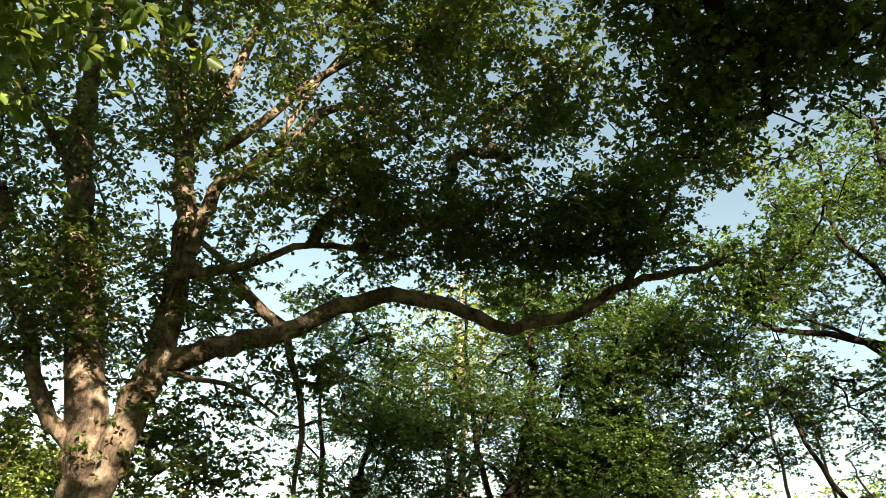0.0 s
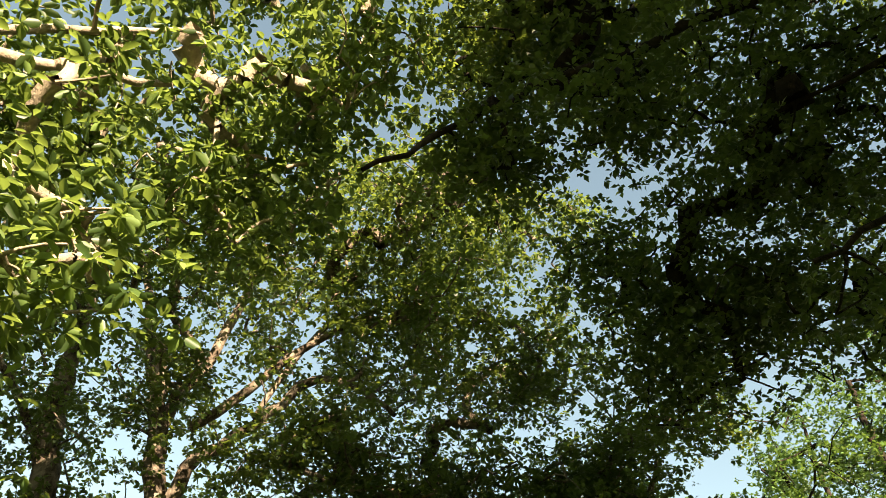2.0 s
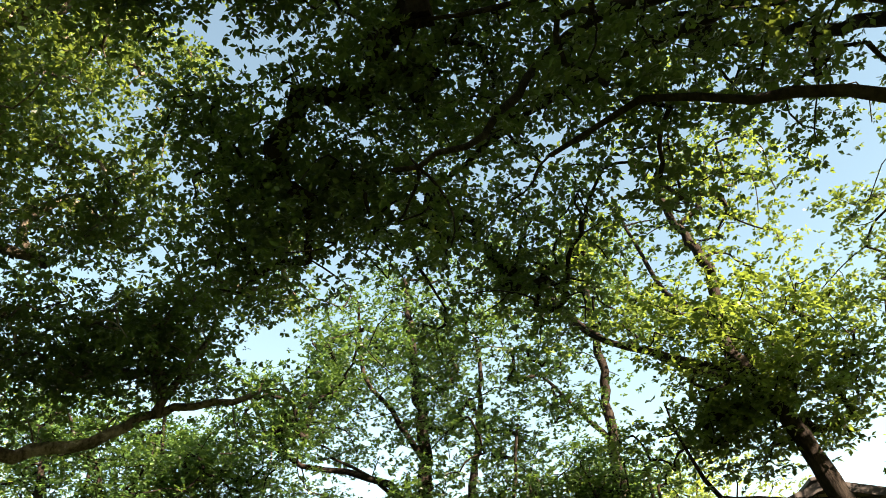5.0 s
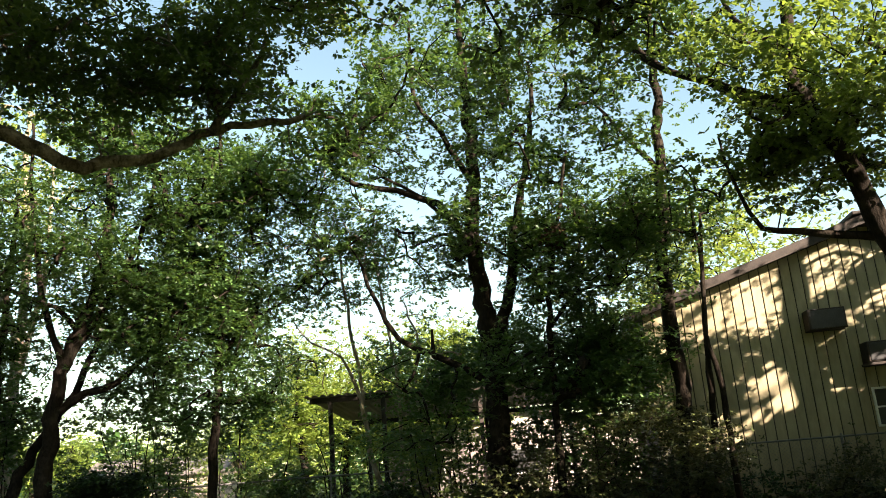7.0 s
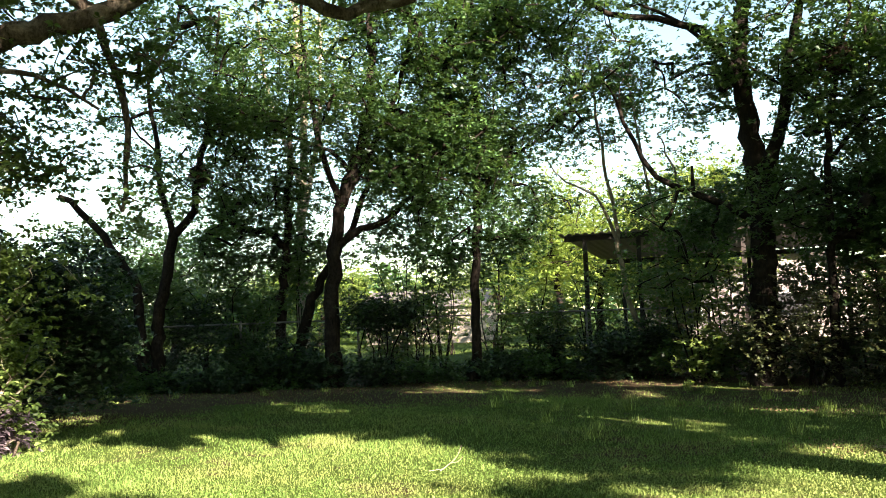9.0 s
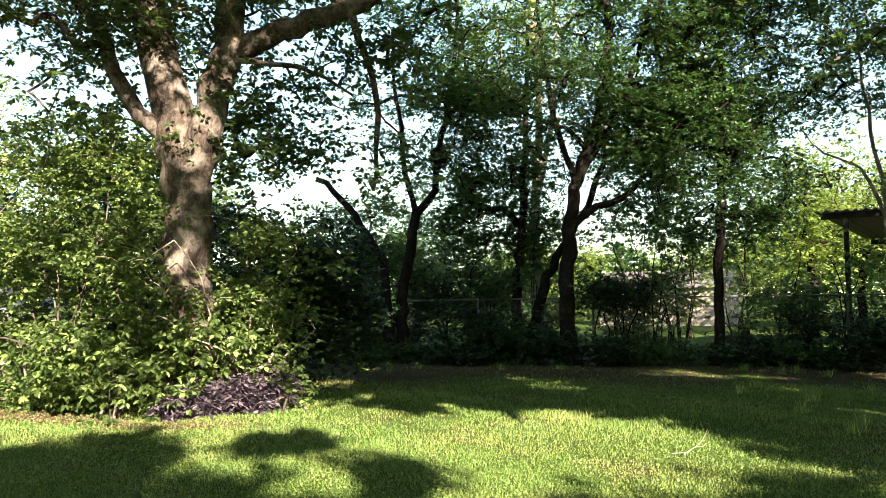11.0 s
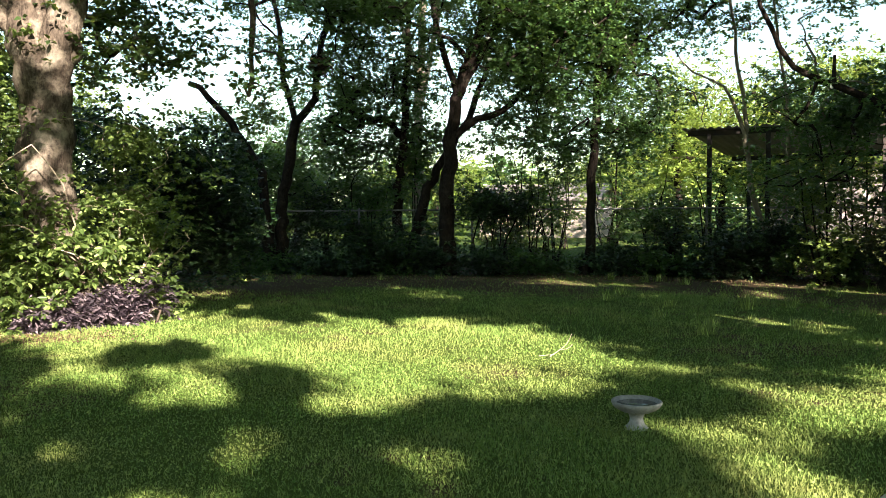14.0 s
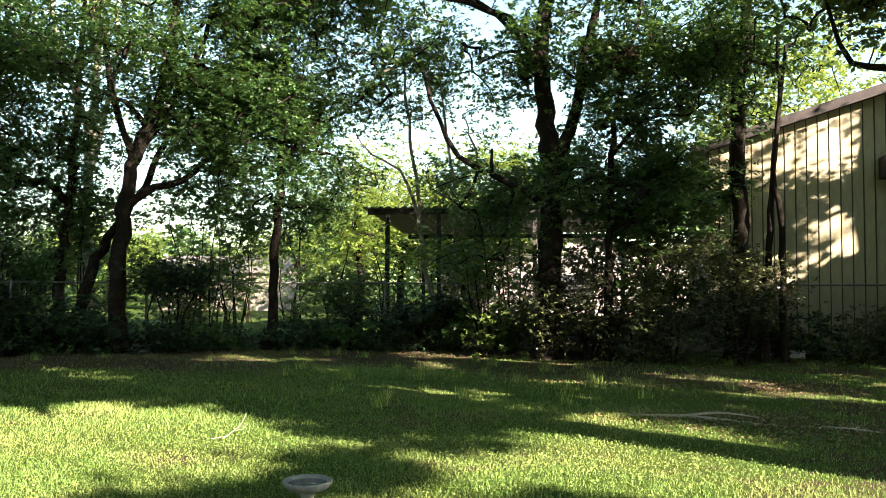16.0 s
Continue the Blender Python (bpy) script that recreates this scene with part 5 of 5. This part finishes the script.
bush("bush", (-4.2, 12.4, 0), [(-4.25, 12.4, 1.9, 0.75, 0.8, 1.2, 62), (-3.6, 12.6, 1.35, 0.55, 0.6, 0.6, 20), (-4.0, 12.3, 0.8, 0.6, 0.5, 0.6, 26), (-4.7, 11.2, 1.3, 0.7, 0.4, 0.8, 16), (-5.1, 11.1, 2.2, 0.9, 0.35, 0.8, 8)], BUSH_LEAF, "green bush with arching pale stems beside the oak", 63, 42, 0.068, stems=14, bark=PALE_BARK, spread=0.16, fine=True)
bush("bush", (-4.9, 16.1, 0), [(-4.5, 16.1, 1.9, 1.1, 1.0, 1.5, 140), (-5.4, 15.8, 2.0, 1.2, 1.2, 1.6, 110), (-3.75, 16.6, 1.3, 0.6, 0.6, 1.25, 80)], SHADED_DARK_LEAF, "dense dark evergreen bush behind the oak", 64, 30, 0.11)
bush("bush", (-8.6, 14.6, 0), [(-8.6, 14.8, 2.2, 1.6, 1.0, 1.9, 90), (-6.8, 14.6, 2.6, 1.2, 0.9, 2.0, 70)], SHADED_DARK_LEAF, "dark shrubbery filling the space behind the oak", 66, 30, 0.11)
bush("bush", (-10.2, 14.2, 0), [(-10.4, 14.4, 0.9, 1.3, 0.8, 0.8, 70), (-11.8, 14.8, 1.0, 1.2, 0.8, 0.9, 70)], BUSH_LEAF, "low green bush by the white house", 65)
for k, (x, y, s) in enumerate([(-4.9, 11.15, 0.7), (-4.25, 11.6, 0.72), (-3.8, 12.0, 0.85)]):
    bush("purple_plant", (x, y, 0), [(x, y, 0.24 * s, 0.44 * s, 0.38 * s, 0.26 * s, 30)], PURPLE_LEAF, "low mound of dark purple strap leaves", 70 + k, 40, 0.1, 4, None, 0.1, 0.28, "plant")

# leafy young growth filling the fence line
for k, (x, y, z, rx, rz, n, leaf) in enumerate([(-5.0, 22.6, 2.4, 1.6, 1.6, 90, FENCE_LEAF), (-8.5, 22.6, 2.2, 2.2, 1.8, 110, SHADED_DARK_LEAF), (-12.0, 22.4, 2.2, 2.2, 1.8, 90, FENCE_LEAF), (-1.3, 22.3, 2.6, 1.3, 1.5, 64, FENCE_LEAF), (0.3, 22.2, 3.4, 1.0, 1.6, 70, FENCE_LEAF),
                                              (5.6, 21.2, 3.4, 1.0, 0.9, 30, FENCE_LEAF), (6.9, 20.9, 1.4, 0.7, 0.8, 30, BUSH_LEAF), (10.2, 17.6, 3.7, 1.3, 0.8, 60, FENCE_LEAF), (11.6, 16.2, 3.0, 1.3, 2.2, 80, FENCE_LEAF), (12.6, 14.6, 3.0, 1.0, 2.0, 56, FENCE_LEAF),
                                              (9.3, 17.2, 1.2, 0.9, 0.8, 34, BUSH_LEAF), (11.9, 14.8, 1.6, 1.2, 1.3, 60, FENCE_LEAF), (4.0, 24.5, 1.4, 1.4, 1.2, 50, BUSH_LEAF), (13.5, 25.5, 2.0, 2.0, 1.8, 80, BUSH_LEAF), (-4.3, 23.4, 3.6, 1.3, 1.2, 50, BUSH_LEAF), (-3.8, 23.0, 2.2, 1.6, 1.1, 80, FENCE_LEAF), (4.1, 21.4, 3.4, 1.1, 1.1, 40, FENCE_LEAF), (8.9, 16.6, 2.8, 1.2, 1.0, 12, FENCE_LEAF), (12.0, 14.3, 2.4, 0.9, 1.2, 80, FENCE_LEAF), (4.2, 33.0, 1.6, 2.4, 1.3, 60, FRESH_LEAF), (3.2, 23.4, 2.8, 1.0, 0.9, 20, BUSH_LEAF), (3.1, 21.2, 4.2, 1.1, 0.9, 34, FENCE_LEAF), (-2.5, 27.0, 1.8, 2.2, 1.8, 70, BUSH_LEAF), (0.6, 27.5, 1.4, 1.6, 1.4, 50, FRESH_LEAF), (6.6, 33.0, 2.0, 1.6, 1.5, 46, BUSH_LEAF)]):
    bush("young_tree", (x, y, 0), [(x, y, z, rx, 0.9, rz, n)], leaf, "leafy young growth at the chain-link fence", 300 + k, 29, 0.108, 4, SHADED_BARK, 0.25, category="young tree")

# thin stems and sparse leaves in front of the open neighbouring yard
for k, (x, y, z, n) in enumerate([(2.6, 21.2, 1.6, 24), (3.7, 21.0, 1.9, 26), (5.4, 20.7, 1.6, 24), (6.4, 20.5, 2.0, 18), (7.6, 19.7, 1.7, 17), (8.6, 18.9, 1.8, 17), (-0.8, 21.6, 1.6, 24)]):
    bush("thicket", (x, y, 0), [(x, y, z, 0.75, 0.5, 1.3, n)], FENCE_LEAF, "thin tangled saplings along the fence", 340 + k, 34, 0.085, 7, SHADED_BARK, 0.22, category="thicket")

# undergrowth along the fence, most of it in leaves darkened for shade
rng_f = np.random.default_rng(77)
s = 1.0
k = 0
while s < FENCE_LENGTH - 1.5:
    x, y = beside_fence(s, 0.7 + rng_f.uniform(-0.2, 0.5))
    tall = 0.35 + 0.35 * rng_f.random() + (0.5 if 25 < s < 33 else 0)
    bush("undergrowth", (x, y, 0), [(x, y, tall * 0.55, 0.9, 0.6, tall * 0.6, 40)], SHADED_DARK_LEAF if k % 3 else FENCE_LEAF, "tangled undergrowth along the fence, darkened for the shade there", 100 + k, 25, 0.095, 4, SHADED_BARK, 0.17)
    s += 1.25
    k += 1
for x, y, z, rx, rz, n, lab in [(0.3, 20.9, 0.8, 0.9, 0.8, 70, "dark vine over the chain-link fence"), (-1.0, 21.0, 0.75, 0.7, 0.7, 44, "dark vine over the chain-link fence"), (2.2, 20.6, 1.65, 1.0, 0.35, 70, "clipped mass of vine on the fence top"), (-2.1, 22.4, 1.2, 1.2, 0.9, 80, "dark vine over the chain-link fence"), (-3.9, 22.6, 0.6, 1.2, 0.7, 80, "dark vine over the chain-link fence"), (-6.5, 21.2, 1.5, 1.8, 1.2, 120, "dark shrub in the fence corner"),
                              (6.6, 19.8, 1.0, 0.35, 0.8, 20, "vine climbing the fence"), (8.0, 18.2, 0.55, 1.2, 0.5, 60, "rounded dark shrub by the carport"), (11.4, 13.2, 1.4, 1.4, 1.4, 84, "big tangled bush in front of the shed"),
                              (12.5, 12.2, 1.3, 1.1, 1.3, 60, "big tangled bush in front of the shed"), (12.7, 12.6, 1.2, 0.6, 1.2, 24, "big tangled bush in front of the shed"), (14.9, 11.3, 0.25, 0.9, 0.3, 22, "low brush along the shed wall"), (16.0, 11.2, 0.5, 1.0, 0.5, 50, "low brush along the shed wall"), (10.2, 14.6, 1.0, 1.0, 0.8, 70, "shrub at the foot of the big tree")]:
    bush("shrub", (x, y, 0), [(x, y, z, rx, 0.7, rz, n)], SHADED_DARK_LEAF if x < 9 else BRUSH_LEAF, lab, 200 + int(x * 7 + 60), 29 if x < 9 else 42, 0.095 if x < 9 else 0.07, 5, SHADED_BARK)


# ------------------------------------------------------------ small things in the yard
def bird_bath():
    root = thing("bird_bath", (1.74, 5.95, float(height(1.74, 5.95))), "weathered concrete bird bath on a short pedestal", "bird bath")
    part("bowl", lathe([(0.0, 0.128), (0.07, 0.13), (0.115, 0.14), (0.155, 0.16), (0.18, 0.184), (0.188, 0.2), (0.189, 0.212), (0.182, 0.219), (0.17, 0.217), (0.162, 0.205), (0.15, 0.19), (0.1, 0.172), (0.0, 0.168)], 40), SHADED_CONCRETE, root)
    part("pedestal", lathe([(0.0, -0.03), (0.088, -0.03), (0.09, 0.012), (0.08, 0.024), (0.066, 0.032), (0.052, 0.06), (0.05, 0.09), (0.06, 0.118), (0.085, 0.134), (0.0, 0.136)], 32), CONCRETE, root)
    part("water", lathe([(0.0, 0.193), (0.152, 0.193), (0.152, 0.191), (0.0, 0.191)]), plain_material("dirty_water", (0.02, 0.025, 0.02), (0.05, 0.055, 0.04), 14.0, 0.05), root, "dark standing water")
    return root


bird_bath()


def fallen_branch(place, points, label, seed, r=0.016):
    rng = np.random.default_rng(seed)
    root = thing("fallen_branch", place, label, "branch")
    for i, pts in enumerate(points):
        line = curve_points(pts, 0.08)
        v, q = tube(line, np.linspace(r, r * 0.35, len(line)), 6, rng, 0.06)
        under(new("stem" if i == 0 else "twig", smooth(arrays_mesh("stem", v, q, WOOD_DRY))), root)
    return root


fallen_branch((1.55, 8.5, 0.0), [[(0, 0, 0.03), (0.12, 0.03, 0.1), (0.2, 0.06, 0.16), (0.26, 0.1, 0.26)], [(0.12, 0.03, 0.1), (0.18, -0.04, 0.12), (0.24, -0.06, 0.17)], [(-0.1, 0.1, 0.02), (0.05, 0.02, 0.05)]], "dry grey fallen branch standing in the grass", 3, 0.005)


# ------------------------------------------------------------ grass
def grass():
    rng = np.random.default_rng(9)
    n = 720000
    az = rng.uniform(radians(-56), radians(66), n)
    d = 3.0 + 17.5 * rng.random(n) ** 1.25
    x, y = np.sin(az) * d, np.cos(az) * d
    clump = np.sin(x * 2.1 + np.sin(y * 1.7)) * np.sin(y * 2.4 + np.sin(x * 1.3)) + 0.6 * np.sin(x * 6.1 + y * 4.3)
    keep = rng.random(n) < np.clip(0.75 + 0.2 * clump, 0.4, 1)
    # thinner on the bare ground at the shed side and under the fence trees
    bare = np.clip((x - 5.5 + (10 - y) * 0.1) / 4, 0, 0.6)
    keep &= rng.random(n) > bare
    keep &= rng.random(n) > np.clip((y - 14.8 + 0.1 * x) / 2.5, 0, 0.85)
    x, y, d = x[keep], y[keep], d[keep]
    n = len(x)
    z = height(x, y)
    tall = (0.016 + 0.044 * rng.random(n) ** 1.8) * (1 + 0.35 * np.sin(x * 0.9) * np.cos(y * 1.1))
    wide = 0.002 + 0.0003 * d
    yaw = rng.uniform(0, 2 * np.pi, n)
    lean = rng.normal(0, 0.42, (n, 2)) * tall[:, None]
    side = np.stack([np.cos(yaw), np.sin(yaw)], 1) * wide[:, None]
    foot = np.stack([x, y, z - 0.005], 1)
    a, b, t = foot.copy(), foot.copy(), foot.copy()
    a[:, :2] -= side
    b[:, :2] += side
    t[:, :2] += lean
    t[:, 2] += tall
    v = np.stack([a, b, t], 1).reshape(-1, 3)
    q = np.arange(3 * n).reshape(-1, 3)
    return tagged(new("grass", arrays_mesh("grass", v, q, LAWN_BLADE)), "patchy uncut grass of the lawn", "grass", kind="stuff")


grass()


# ------------------------------------------------------------ litter, clover and small things on the ground
def scattered(name, n, area, leaf, size, label, category, seed, lift=0.012, slim=0.6, droop=0.0):
    """Loose leaves lying within an ellipse (centre, half-axes, turn)."""
    rng = np.random.default_rng(seed)
    V, Q, off = [], [], 0
    for cx, cy, rx, ry, turn, share in area:
        m = int(n * share)
        r, a = np.sqrt(rng.random(m)) * (1 + 0.25 * rng.standard_normal(m)), rng.uniform(0, 2 * np.pi, m)
        u, w = r * np.cos(a) * rx, r * np.sin(a) * ry
        ct, st = math.cos(radians(turn)), math.sin(radians(turn))
        x, y = cx + u * ct - w * st, cy + u * st + w * ct
        v, q = leaf_arrays(np.stack([x, y, height(x, y) + lift * rng.random(m) + 0.004], 1), size * rng.uniform(0.6, 1.4, m), rng, droop, slim, fine=False)
        V.append(v), Q.append(q + off)
        off += len(v)
    return tagged(new(name, arrays_mesh(name, np.vstack(V), np.vstack(Q), leaf)), label, category, kind="stuff")


scattered("leaf_litter", 22000, [(-6.3, 11.0, 2.6, 0.5, -14, 0.3), (-9.8, 13.4, 1.8, 0.5, -25, 0.12), (7.4, 6.6, 2.2, 0.9, -52, 0.22), (9.0, 10.4, 3.0, 0.9, -42, 0.16), (3.0, 18.6, 7.0, 1.0, -10, 0.2)], DRY_LEAF, 0.032, "dry brown leaves strewn at the lawn's edges", "leaf litter", 15)
scattered("clover", 60000, [(0.0, 6.6, 6.0, 3.2, 0, 0.7), (-4.0, 8.0, 4.0, 2.4, 0, 0.2), (5.0, 7.0, 2.6, 2.4, 0, 0.1)], LAWN_BLADE, 0.017, "small clover and weed leaves in the lawn", "weeds", 16, 0.045, 0.9)


def tuft(x, y, seed, tall=0.2, n=60):
    """A clump of longer grass."""
    rng = np.random.default_rng(seed)
    a = rng.uniform(0, 2 * np.pi, n)
    foot = np.stack([x + 0.05 * rng.standard_normal(n), y + 0.05 * rng.standard_normal(n), np.full(n, float(height(x, y)))], 1)
    tip = foot + np.stack([np.cos(a) * 0.45, np.sin(a) * 0.45, np.ones(n)], 1) * (tall * rng.uniform(0.5, 1, (n, 1)))
    side = np.stack([-np.sin(a), np.cos(a), np.zeros(n)], 1) * 0.006
    v = np.stack([foot - side, foot + side, tip], 1).reshape(-1, 3)
    o = np.array([x, y, 0.0])
    ob = new("grass_tuft", arrays_mesh("grass_tuft", v - o, np.arange(3 * n).reshape(-1, 3), GRASS_BLADE))
    ob.location = (x, y, 0)
    return tagged(ob, "clump of longer grass in the lawn", "grass tuft", group="grass tufts")


rng_t = np.random.default_rng(31)
for k in range(46):
    if k < 26:
        x, y = 3.5 + 6.5 * rng_t.random(), 9.0 + 6.0 * rng_t.random()
    else:
        x, y = beside_fence(12 + 24 * rng_t.random(), 1.8 + 1.4 * rng_t.random())
    tuft(float(x), float(y), 400 + k, 0.12 + 0.14 * rng_t.random())


def stone(x, y, rx, ry, h, seed):
    rng = np.random.default_rng(seed)
    bm = bmesh.new()
    bmesh.ops.create_icosphere(bm, subdivisions=3, radius=1.0)
    for v in bm.verts:
        n = noise.noise(v.co * 1.6 + Vector((seed, 0, 0))) * 0.25
        v.co = Vector((v.co.x * rx * (1 + n), v.co.y * ry * (1 + n), v.co.z * h * (1 + n)))
    for f in bm.faces:
        f.smooth = True
    me = bpy.data.meshes.new("stone")
    bm.to_mesh(me)
    bm.free()
    me.materials.append(CONCRETE)
    ob = new("stone", me)
    ob.location = (x, y, float(height(x, y)))
    return tagged(ob, "pale flat stone half sunk in the lawn", "stone")


stone(2.85, 4.25, 0.22, 0.16, 0.05, 2)
fallen_branch((7.0, 7.2, 0.0), [[(-0.7, 0.8, 0.03), (-0.2, 0.3, 0.06), (0.2, -0.2, 0.04), (0.5, -0.7, 0.03)], [(-0.3, 0.4, 0.05), (0.2, 0.2, 0.09), (0.5, -0.1, 0.06)], [(-0.1, 0.1, 0.05), (-0.1, -0.4, 0.03)]], "pale dry branches lying in the thin grass", 41, 0.022)
fallen_branch((7.9, 6.1, 0.0), [[(-0.4, 0.6, 0.02), (0.0, 0.1, 0.05), (0.3, -0.5, 0.02)], [(0.0, 0.1, 0.04), (0.3, 0.2, 0.03)]], "pale dry branches lying in the thin grass", 42, 0.016)
board = thing("white_board", (14.48, 12.95, 0), "white painted board leaning low at the shed", "board")
board.rotation_euler[2] = math.atan2(-0.625, 0.78)
part("panel", box(-0.36, -0.03, -0.03, 0.36, 0.03, 0.17, 0.006), WHITE, board)
